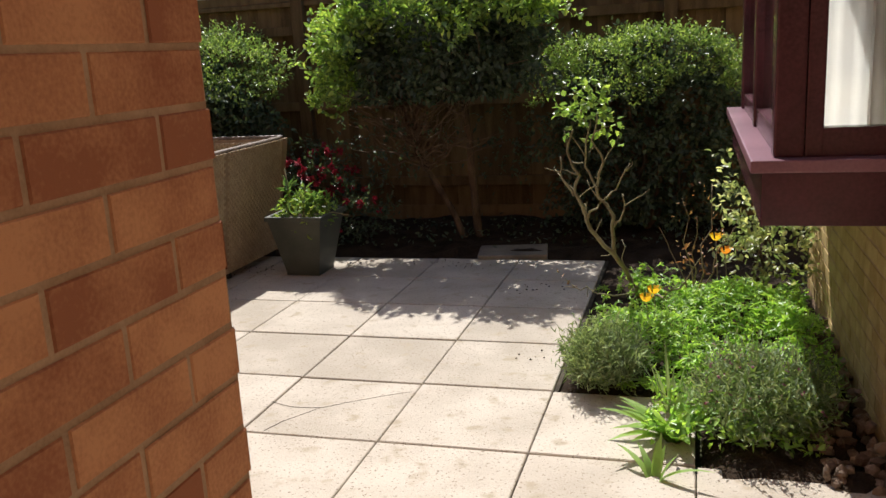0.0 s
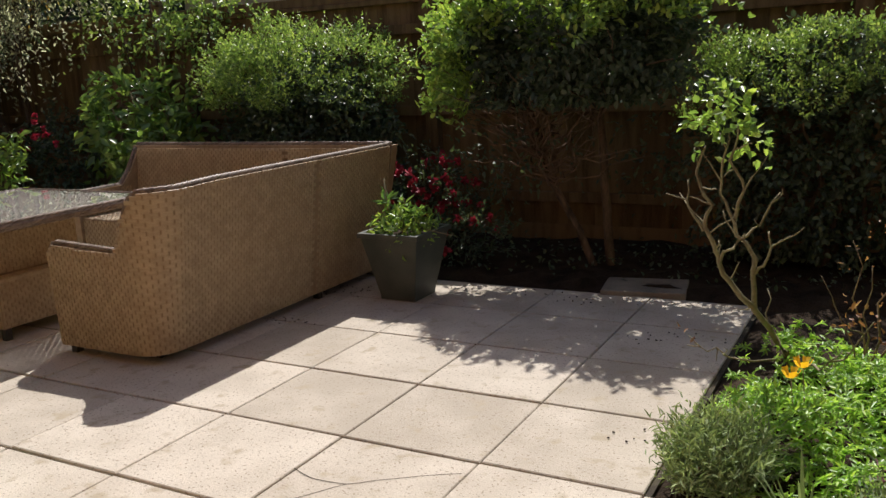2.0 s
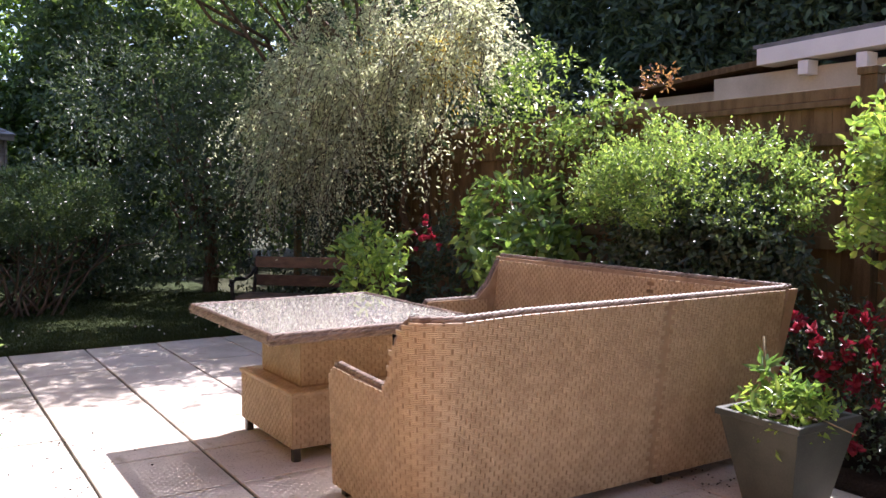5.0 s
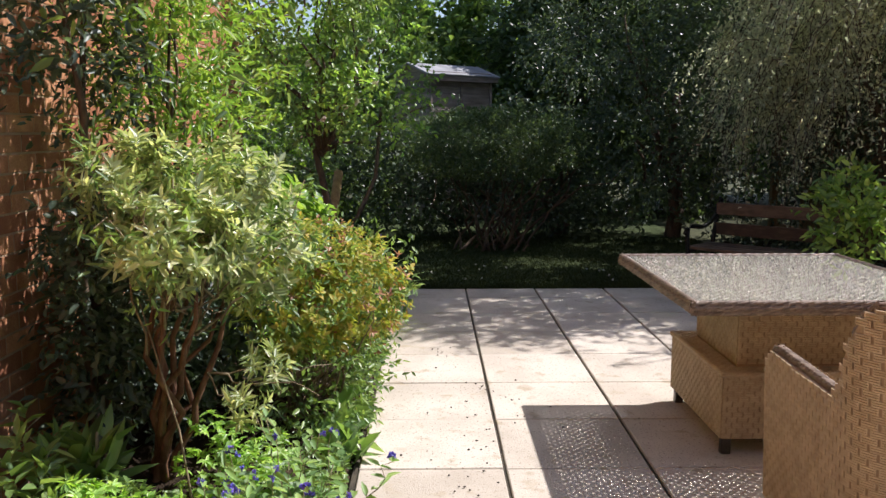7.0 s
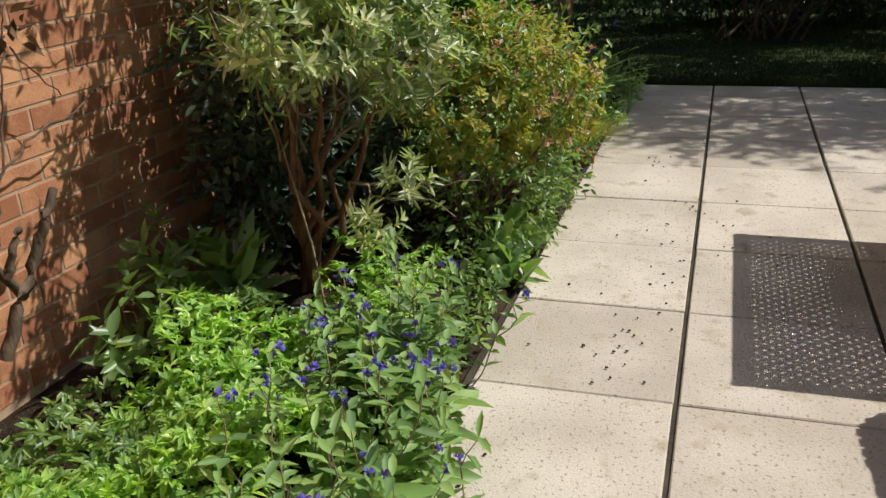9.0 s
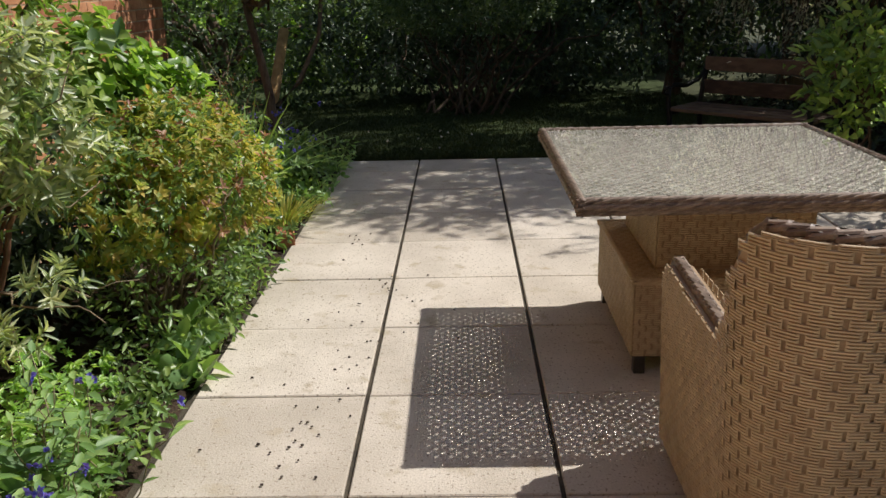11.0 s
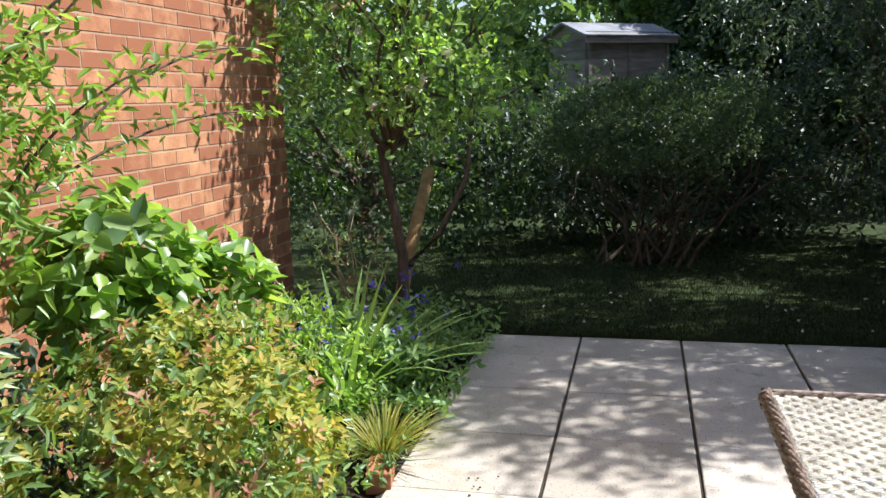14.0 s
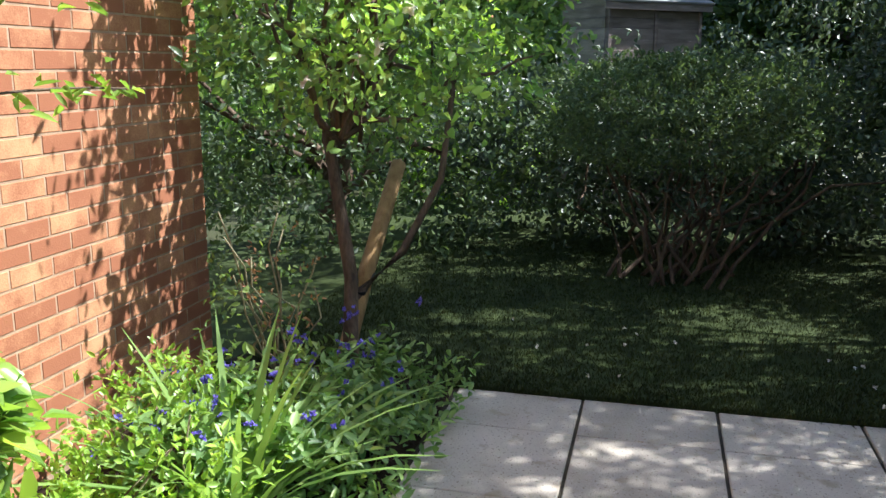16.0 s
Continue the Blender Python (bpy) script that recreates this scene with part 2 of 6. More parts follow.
P_ORANGE = leaf_material("orange_petal", (0.80, 0.30, 0.02), (0.85, 0.36, 0.03), (0.88, 0.42, 0.05), 0.35, 0.6, gain=1.0)
P_WHITE = leaf_material("white_petal", (0.70, 0.62, 0.60), (0.80, 0.76, 0.74), (0.86, 0.84, 0.82), 0.3, 0.6, gain=1.0, tint=(1, 1, 1), warm=1.0)
P_PINK = leaf_material("pink_petal", (0.32, 0.10, 0.18), (0.42, 0.16, 0.25), (0.55, 0.26, 0.34), 0.3, 0.6, gain=1.0, tint=(1, 1, 1), warm=1.0)
P_CORAL = leaf_material("coral_young_leaf", (0.28, 0.11, 0.06), (0.37, 0.18, 0.09), (0.45, 0.26, 0.14), 0.35, 0.5, gain=1.0, warm=1.0)

M_DEADLEAF = leaf_material("withered_leaf", (0.07, 0.035, 0.015), (0.12, 0.065, 0.03), (0.20, 0.12, 0.06), 0.2, 0.8, 0.1, gain=1.0, warm=1.0)
M_CURTAIN = leaf_material("white_net", (0.78, 0.78, 0.78), (0.82, 0.82, 0.82), (0.85, 0.85, 0.85), 0.55, 0.8, 0.1, gain=1.0, tint=(1, 1, 1), warm=1.0)

m_glass, gn, gl, gb = nodes_of("clear_glass")
gb.inputs["Transmission Weight"].default_value = 1.0
gb.inputs["Roughness"].default_value = 0.02
gb.inputs["IOR"].default_value = 1.45
gb.inputs["Base Color"].default_value = (0.97, 0.99, 0.98, 1)
m_frost, gn, gl, gb = nodes_of("table_glass")
gb.inputs["Transmission Weight"].default_value = 1.0
gb.inputs["Roughness"].default_value = 0.015
gb.inputs["IOR"].default_value = 1.16
gb.inputs["Base Color"].default_value = (0.96, 0.98, 0.97, 1)


# ---- builders ----
def part(name, bm, material, parent=None, label=""):
    """Links a bmesh as one mesh object, under a thing when a parent is given."""
    me = bpy.data.meshes.new(name)
    bm.to_mesh(me)
    bm.free()
    me.materials.append(material)
    ob = new(name, me)
    if parent is not None:
        ob.parent = parent
    if label:
        ob["label"] = label
    return ob


def mesh_part(name, verts, faces, material, parent=None, label="", kind="", smooth=False):
    me = bpy.data.meshes.new(name)
    me.from_pydata([tuple(v) for v in verts], [], [tuple(int(i) for i in f) for f in faces])
    me.materials.append(material)
    if smooth:
        me.polygons.foreach_set("use_smooth", [True] * len(me.polygons))
    ob = new(name, me)
    if parent is not None:
        ob.parent = parent
    if label:
        ob["label"] = label
    if kind:
        ob["kind"] = kind
    return ob


def thing(name, label, category, at=(0, 0, 0), group="", kind=""):
    ob = new(name)
    ob.location = at
    ob.empty_display_size = 0.1
    return tagged(ob, label, category, group, kind)


def box(bm, lo, hi, bevel=0.0, turn=None):
    """Adds a box between two corners, with bevelled edges."""
    lo, hi = Vector(lo), Vector(hi)
    size = hi - lo
    r = bmesh.ops.create_cube(bm, size=1.0)
    m = Matrix.Translation((lo + hi) / 2) @ Matrix.Diagonal((*size, 1))
    if turn is not None:
        m = turn @ m
    bmesh.ops.transform(bm, matrix=m, verts=r["verts"])
    if bevel:
        edges = list({e for v in r["verts"] for e in v.link_edges})
        bmesh.ops.bevel(bm, geom=edges, offset=bevel, segments=2, profile=0.6, affect="EDGES")
    return bm


def boxed(lo, hi, bevel=0.0, turn=None):
    return box(bmesh.new(), lo, hi, bevel, turn)


class Tubes:
    """Gathers tapered tubes (stems, limbs) for one mesh."""

    def __init__(self, sides=6):
        self.v, self.f, self.sides = [], [], sides

    def add(self, points, r0, r1):
        pts = [Vector(p) for p in points]
        n, k, start = len(pts), self.sides, len(self.v)
        for i, p in enumerate(pts):
            d = (pts[min(i + 1, n - 1)] - pts[max(i - 1, 0)]).normalized()
            a = d.orthogonal().normalized()
            b = d.cross(a)
            r = r0 + (r1 - r0) * i / (n - 1)
            for j in range(k):
                t = 2 * math.pi * j / k
                self.v.append(p + (a * math.cos(t) + b * math.sin(t)) * r)
        for i in range(n - 1):
            for j in range(k):
                a, b = start + i * k + j, start + i * k + (j + 1) % k
                self.f.append((a, b, b + k, a + k))
        self.f.append(tuple(range(start + (n - 1) * k, start + n * k)))
        return self

    def part(self, name, material, parent, label=""):
        return mesh_part(name, self.v, self.f, material, parent, label, smooth=True)


def wander(rng, a, b, steps, wild):
    """A crooked line from a to b."""
    a, b = np.array(a, float), np.array(b, float)
    t = np.linspace(0, 1, steps)[:, None]
    off = rng.normal(0, wild, (steps, 3)) * np.sin(t * math.pi * 0.9)
    return [tuple(p) for p in a + (b - a) * t + off]


def unit(a):
    return a / np.maximum(np.linalg.norm(a, axis=-1, keepdims=True), 1e-9)


def leaves_mesh(rng, p, d, n, length, width, fine=True):
    """Folded pointed leaves: base p, direction d, rough normal n; four triangles each, or two for far ones."""
    count = len(p)
    s = unit(np.cross(d, n))
    up = np.cross(s, d)
    ln = length * rng.uniform(0.65, 1.25, (count, 1))
    wd = width * rng.uniform(0.7, 1.2, (count, 1)) * 0.5
    curl = rng.uniform(0.05, 0.25, (count, 1))
    tip = p + d * ln - up * ln * curl
    if not fine:
        v = np.stack([p, p + d * ln * 0.45 + s * wd + up * wd * 0.5, tip, p + d * ln * 0.45 - s * wd + up * wd * 0.5], 1)
        base = np.arange(count)[:, None] * 4
        f = np.concatenate([base + [0, 2, 1], base + [0, 3, 2]], 0)
        return v.reshape(-1, 3), f
    lift = up * wd * 0.55
    v = np.stack([p, p + d * ln * 0.28 + s * wd * 0.9 + lift, p + d * ln * 0.62 + s * wd * 0.85 + lift * 0.6 - up * ln * curl * 0.3, tip,
                  p + d * ln * 0.62 - s * wd * 0.85 + lift * 0.6 - up * ln * curl * 0.3, p + d * ln * 0.28 - s * wd * 0.9 + lift], 1)
    base = np.arange(count)[:, None] * 6
    f = np.concatenate([base + [0, 2, 1], base + [0, 3, 2], base + [0, 4, 3], base + [0, 5, 4]], 0)
    return v.reshape(-1, 3), f


def leaf_part(name, v, f, material, parent, label=""):
    me = bpy.data.meshes.new(name)
    me.vertices.add(len(v))
    me.vertices.foreach_set("co", v.astype(np.float32).ravel())
    me.loops.add(len(f) * 3)
    me.loops.foreach_set("vertex_index", f.astype(np.int32).ravel())
    me.polygons.add(len(f))
    me.polygons.foreach_set("loop_start", np.arange(0, len(f) * 3, 3, dtype=np.int32))
    me.update(calc_edges=True)
    me.materials.append(material)
    ob = new(name, me)
    if parent is not None:
        ob.parent = parent
    if label:
        ob["label"] = label
    ob["kind"] = "stuff"
    return ob


def hollow(p, size, share, seed):
    """True where a point lies in a clump: an uneven mask that leaves dark hollows of about the given size."""
    rg = np.random.default_rng(seed + 7)
    total = np.zeros(len(p))
    for k in range(9):
        wave = unit(rg.normal(size=3)) * (2 * math.pi / (size * rg.uniform(1.2, 3.2)))
        total += np.sin(p @ wave + rg.uniform(0, 6.28))
    return total > np.quantile(total, share)


def whorls(name, parent, material, blobs, count, per, leaf, seed, rise=0.8, label="", core=0.75, spread=1.0, gap=None):
    """Rosettes of leaves round shoot tips, spread over a crown."""
    rng = np.random.default_rng(seed)
    c = np.array([b[0] for b in blobs], float)
    r = np.array([b[1] for b in blobs], float)
    area = (r ** 2).sum(1)
    pick = rng.choice(len(blobs), count, p=area / area.sum())
    d = unit(rng.normal(size=(count, 3)))
    tip = c[pick] + d * r[pick] * rng.uniform(core, 1.0, (count, 1)) * rng.uniform(0.85, 1.15, (count, 1))
    if gap is not None:
        ok = hollow(tip, *gap, seed)
        tip, d, count = tip[ok], d[ok], int(ok.sum())
    axis = unit(d + np.array([0, 0, rise]) + rng.normal(0, 0.3, (count, 3)))
    a = unit(np.cross(axis, rng.normal(size=(count, 3))))
    b = np.cross(axis, a)
    rep = np.repeat(np.arange(count), per)
    turn = np.tile(np.arange(per) * 2.4, count)[:, None] + rng.normal(0, 0.2, (count * per, 1))
    out = a[rep] * np.cos(turn) + b[rep] * np.sin(turn)
    level = np.tile(np.linspace(-1.0, 0.3, per), count)[:, None]
    p = tip[rep] + axis[rep] * level * leaf[0] * 0.6
    way = unit(out * spread + axis[rep] * (0.25 + 0.5 * (level + 1)) + rng.normal(0, 0.15, p.shape))
    v, f = leaves_mesh(rng, p, way, unit(axis[rep] + rng.normal(0, 0.2, p.shape)), *leaf)
    return leaf_part(name, v, f, material, parent, label)


def weeping(name, parent, material, origins, strands, per, leaf, length, seed, heading=(0, 0, 0.4), droop=1.1, label=""):
    """Bunches of long arching shoots set with small leaves. origins: (centre, spread) of the bunches; returns the shoots' lines."""
    rng = np.random.default_rng(seed)
    pts, ways, lines = [], [], []
    for centre, spread in origins:
        o = np.array(centre) + rng.normal(0, spread, 3)
        lead = unit(rng.normal(0, 0.7, 3) + np.array(heading))
        for k in range(strands):
            way = unit(lead + rng.normal(0, 0.42, 3))
            ln = length * rng.uniform(0.45, 1.25)
            t = np.linspace(0.0, 1.0, per)[:, None]
            line = o + rng.normal(0, 0.08, 3) + way * ln * t + np.array([0, 0, -1.0]) * droop * ln * t ** 2.2
            line = line + rng.normal(0, 0.012, line.shape)
            pts.append(line)
            ways.append(unit(np.gradient(line, axis=0)))
            lines.append(line[::4])
    p, w = np.concatenate(pts), np.concatenate(ways)
    d = unit(w * 0.6 + rng.normal(0, 0.7, p.shape))
    v, f = leaves_mesh(rng, p, d, unit(rng.normal(0, 0.6, p.shape) + np.array([0, 0, 0.8])), *leaf)
    leaf_part(name, v, f, material, parent, label)
    return lines


def foliage(name, parent, material, blobs, sprays, per, leaf, reach=0.25, droop=0.0, rise=0.0, seed=1, square=2.0, core=0.55, cut=None, label="", lump=0.22, keep=None, fine=True, gap=None):
    """A crown of many small leaves on short sprays. blobs: (centre, radii); leaf: (length, width); gap: (size, share) of hollows between clumps."""
    rng = np.random.default_rng(seed)
    c = np.array([b[0] for b in blobs], float)
    r = np.array([b[1] for b in blobs], float)
    area = (r[:, 0] * r[:, 1] + r[:, 1] * r[:, 2] + r[:, 0] * r[:, 2])
    pick = rng.choice(len(blobs), sprays, p=area / area.sum())
    d = unit(rng.normal(size=(sprays, 3)))
    k = 1.0 / (np.abs(d) ** square).sum(1, keepdims=True) ** (1.0 / square)
    wave = 1 + lump * (np.sin(d[:, :1] * 5.1 + pick[:, None]) * np.sin(d[:, 1:2] * 4.3 + seed) + 0.6 * np.sin(d[:, 2:] * 9 + d[:, :1] * 7))
    depth = rng.uniform(core, 1.0, (sprays, 1)) ** 0.6
    start = c[pick] + d * k * r[pick] * depth * wave
    if gap is not None:
        ok = hollow(start, *gap, seed)
        start, d, pick = start[ok], d[ok], pick[ok]
        sprays = len(start)
    out = unit(d / np.maximum(r[pick], 0.05) * r[pick].mean(1, keepdims=True))
    way = unit(out + rng.normal(0, 0.55, (sprays, 3)) + np.array([0, 0, rise]))
    s = np.tile(np.linspace(0.0, 1.0, per), sprays)[:, None]
    rep = np.repeat(np.arange(sprays), per)
    ln = reach * rng.uniform(0.5, 1.4, (sprays, 1))[rep]
    p = start[rep] + way[rep] * s * ln + np.array([0, 0, -1.0]) * droop * ln * s * s
    p += rng.normal(0, leaf[0] * 0.25, p.shape)
    heading = way[rep] + np.array([0, 0, -1.0]) * droop * s
    ld = unit(heading + rng.normal(0, 0.75, p.shape))
    nn = unit(out[rep] * 0.5 + np.array([0, 0, 0.6]) + rng.normal(0, 0.6, p.shape))
    if cut is not None:
        ok = p[:, 2] > cut
        p, ld, nn = p[ok], ld[ok], nn[ok]
    if keep is not None:
        ok = keep(p)
        p, ld, nn = p[ok], ld[ok], nn[ok]
    v, f = leaves_mesh(rng, p, ld, nn, *leaf, fine)
    return leaf_part(name, v, f, material, parent, label)


def carpet(name, parent, material, area, count, height, leaf, seed, rise=0.8, label="", keep=None, fan=1):
    """Low leafy growth over a rectangle (x0, y0, x1, y1) with uneven height."""
    rng = np.random.default_rng(seed)
    p = np.empty((count, 3))
    p[:, 0] = rng.uniform(area[0], area[2], count)
    p[:, 1] = rng.uniform(area[1], area[3], count)
    hill = 0.55 + 0.45 * np.sin(p[:, 0] * 7 + seed) * np.cos(p[:, 1] * 6 + seed * 2)
    p[:, 2] = 0.02 + height * hill * rng.uniform(0.15, 1, count) ** 0.6
    if keep is not None:
        p = p[keep(p)]
    d = unit(rng.normal(0, 0.8, p.shape) + np.array([0, 0, rise * 0.4]))
    n = unit(rng.normal(0, 0.45, p.shape) + np.array([0, 0, 1.0]))
    if fan > 1:
        side = unit(np.cross(d, n))
        ang = np.linspace(-1.9, 1.9, fan)
        d = np.concatenate([unit(d * math.cos(a) + side * math.sin(a)) for a in ang], 0)
        p, n = np.tile(p, (fan, 1)), np.tile(n, (fan, 1))
    v, f = leaves_mesh(rng, p, d, n, *leaf)
    return leaf_part(name, v, f, material, parent, label)


def petals(name, parent, material, centres, size, count, seed, label=""):
    """Clusters of petals round flower centres."""
    rng = np.random.default_rng(seed)
    c = np.repeat(np.array(centres, float), count, 0)
    d = unit(rng.normal(size=c.shape) + np.array([0, 0, 0.3]))
    n = unit(np.cross(d, rng.normal(size=c.shape)))
    v, f = leaves_mesh(rng, c, d, n, size, size * 0.8)
    return leaf_part(name, v, f, material, parent, label)


def twigs(name, parent, material, root, ends, r0, r1, seed, wild=0.05, steps=7, label=""):
    """Stems from one root, each a part of its own; the limbs of a trunk stay one."""
    rng = np.random.default_rng(seed)
    lines = [wander(rng, root, e, steps, wild) for e in ends]
    groups = [lines] if name == "trunk" else [[ln] for ln in lines]
    for g in groups:
        t = Tubes(6)
        for ln in g:
            t.add(ln, r0, r1)
        t.part(name, material, parent, label)


class Weave:
    """Gathers flat woven strands, staggered row by row, on panels."""

    def __init__(self, along=0.046, row=0.022, lift=0.0035, fill=0.76):
        self.v, self.f, self.along, self.row, self.lift, self.fill = [], [], along, row, lift, fill

    def panel(self, origin, u, v, inside=None):
        o, u, v = Vector(origin), Vector(u), Vector(v)
        w, h = u.length, v.length
        a, b = u.normalized(), v.normalized()
        n = a.cross(b).normalized()
        rows = max(1, int(h / self.row))
        rh = h / rows
        for i in range(rows):
            x = -self.along * (0.5 if i % 2 else 0.0)
            while x < w:
                x0, x1 = max(0.0, x), min(w, x + self.along * self.fill)
                if x1 - x0 > 0.008 and (inside is None or inside((x0 + x1) / 2, (i + 0.5) * rh)):
                    for k in range(3):
                        slip = 0.0015 * ((i + k) % 3)
                        self.bar(o + a * (x0 + slip) + b * ((i + k / 3) * rh), a * (x1 - x0), b * (rh / 3), n)
                x += self.along
        return self

    def bar(self, o, a, b, n):
        s = len(self.v)
        self.v += [o, o + a, o + a + b, o + b]
        up = n * self.lift
        for fx, fy in ((0.12, 0.25), (0.88, 0.25), (0.88, 0.75), (0.12, 0.75)):
            self.v.append(o + a * fx + b * fy + up)
        self.f += [(s + 4, s + 5, s + 6, s + 7), (s, s + 1, s + 5, s + 4), (s + 1, s + 2, s + 6, s + 5), (s + 2, s + 3, s + 7, s + 6), (s + 3, s, s + 4, s + 7)]

    def skin(self, place, width, low, top, join=()):
        """Weaves over a curved sheet: place(u, z) gives a point of it; top(u) its upper edge; join: seams left open."""
        high = max(top(width * i / 60) for i in range(61))
        rows = max(1, int((high - low) / self.row))
        rh = (high - low) / rows
        for i in range(rows):
            z0 = low + i * rh
            x = -self.along * (0.5 if i % 2 else 0.0)
            while x < width:
                x0, x1 = max(0.0, x), min(width, x + self.along * self.fill)
                mid = (x0 + x1) / 2
                if x1 - x0 > 0.006 and z0 + rh * 0.4 < top(mid) and all(abs(mid - j) > 0.026 for j in join):
                    h = min(rh, top(mid) - z0)
                    for k in range(3):
                        o = place(x0, z0 + h * k / 3)
                        a = place(x1, z0 + h * k / 3) - o
                        b = place(x0, z0 + h * (k + 1) / 3) - o
                        self.bar(o, a, b, a.cross(b).normalized())
                x += self.along
        return self

    def rope(self, points, r=0.018, step=0.022):
        """A braided border: short slanted strands round a line."""
        pts = [Vector(p) for p in points]
        for p, q in zip(pts, pts[1:]):
            d = (q - p)
            ln = d.length
            d.normalize()
            side = d.orthogonal().normalized() if abs(d.z) > 0.9 else d.cross(Vector((0, 0, 1))).normalized()
            top = side.cross(d).normalized()
            n = max(1, int(ln / step))
            for i in range(n):
                c = p + d * (ln * (i + 0.5) / n)
                for j in range(5):
                    t = math.pi * (j / 2.5 + 0.12 * (i % 2))
                    out = side * math.cos(t) + top * math.sin(t)
                    tan = out.cross(d)
                    a = (d * 2.3 + tan * 0.5) * step
                    b = (tan * 0.85 - d * 0.15) * r
                    o = c + out * r * 0.7 - a / 2 - b / 2
                    self.bar(o, a, b, -out if a.cross(b).dot(out) < 0 else out)
        return self

    def part(self, name, material, parent, label=""):
        ob = mesh_part(name, self.v, self.f, material, parent, label, kind="stuff")
        return ob


# ---- ground, patio bed, lawn ----
ground = thing("ground", "dark garden ground reaching into the distance", "ground", kind="structure")
part("earth", boxed((-400, -400, -0.5), (400, 400, -0.06)), M_GROUND, ground)


def bed(name, label, lo, hi, seed):
    """A planting bed: a sheet of uneven soil."""
    rng = np.random.default_rng(seed)
    nx, ny = int((hi[0] - lo[0]) / 0.12) + 2, int((hi[1] - lo[1]) / 0.12) + 2
    v, f = [], []
    for j in range(ny):
        for i in range(nx):
            edge = i in (0, nx - 1) or j in (0, ny - 1)
            v.append((lo[0] + (hi[0] - lo[0]) * i / (nx - 1), lo[1] + (hi[1] - lo[1]) * j / (ny - 1), -0.03 if edge else -0.015 + 0.06 * rng.random()))
    for j in range(ny - 1):
        for i in range(nx - 1):
            a = j * nx + i
            f.append((a, a + 1, a + nx + 1, a + nx))
    ob = mesh_part(name, v, f, M_SOIL, smooth=True)
    return tagged(ob, label, "soil", kind="structure")


bed("soil_north", "dark damp soil of the border below the fence", (-9.5, 2.36, 0), (4.0, 3.95, 0), 3)
bed("soil_south", "dark soil of the border along the brick wall", (-6.6, -2.50, 0), (-0.62, -1.22, 0), 4)
bed("soil_east", "dark soil of the flower bed beside the house", (1.22, 0.02, 0), (2.43, 2.4, 0), 5)
bed("soil_east_strip", "dark soil of the flower bed beside the house", (1.82, -0.75, 0), (2.43, 0.03, 0), 6)

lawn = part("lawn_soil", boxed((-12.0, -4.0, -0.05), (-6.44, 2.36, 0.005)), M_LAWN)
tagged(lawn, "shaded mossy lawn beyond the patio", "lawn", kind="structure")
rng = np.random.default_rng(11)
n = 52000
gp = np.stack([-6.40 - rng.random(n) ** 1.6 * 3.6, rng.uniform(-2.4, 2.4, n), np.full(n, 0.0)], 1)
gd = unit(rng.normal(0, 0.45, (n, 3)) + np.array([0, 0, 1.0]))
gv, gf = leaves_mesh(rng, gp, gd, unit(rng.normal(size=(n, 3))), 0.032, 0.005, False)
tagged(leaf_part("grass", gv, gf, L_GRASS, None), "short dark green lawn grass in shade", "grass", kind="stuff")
dp = np.stack([-6.5 - rng.random(26) * 1.0, rng.uniform(-1.3, 2.2, 26), np.full(26, 0.055)], 1)
tagged(petals("daisies", None, P_WHITE, dp, 0.014, 7, 5), "small white daisies scattered in the lawn", "daisy", kind="stuff")

# ---- outer walls ----
WALL_Y, WALL_END, WALL_EAST = -2.48, -6.38, 1.18
COURSE, BRICK_L, JOINT = 0.075, 0.225, 0.009


def brick_mesh(length, axis, sign=1):
    """One brick face with worn edges: 8 mm proud of the mortar, lying along x (axis 0) or y (axis 1)."""
    w, h, t, e = length - JOINT, COURSE - JOINT, 0.0028, 0.002
    v = [(-w / 2, 0, -h / 2), (w / 2, 0, -h / 2), (w / 2, 0, h / 2), (-w / 2, 0, h / 2),
         (-w / 2 + e, t, -h / 2 + e), (w / 2 - e, t, -h / 2 + e), (w / 2 - e, t, h / 2 - e), (-w / 2 + e, t, h / 2 - e)]
    f = [(7, 6, 5, 4), (4, 5, 1, 0), (5, 6, 2, 1), (6, 7, 3, 2), (7, 4, 0, 3)]
    if axis == 1:
        v = [(b * sign, -a * sign, c) for a, b, c in v]
    me = bpy.data.meshes.new("brick")
    me.from_pydata(v, [], f)
    return me


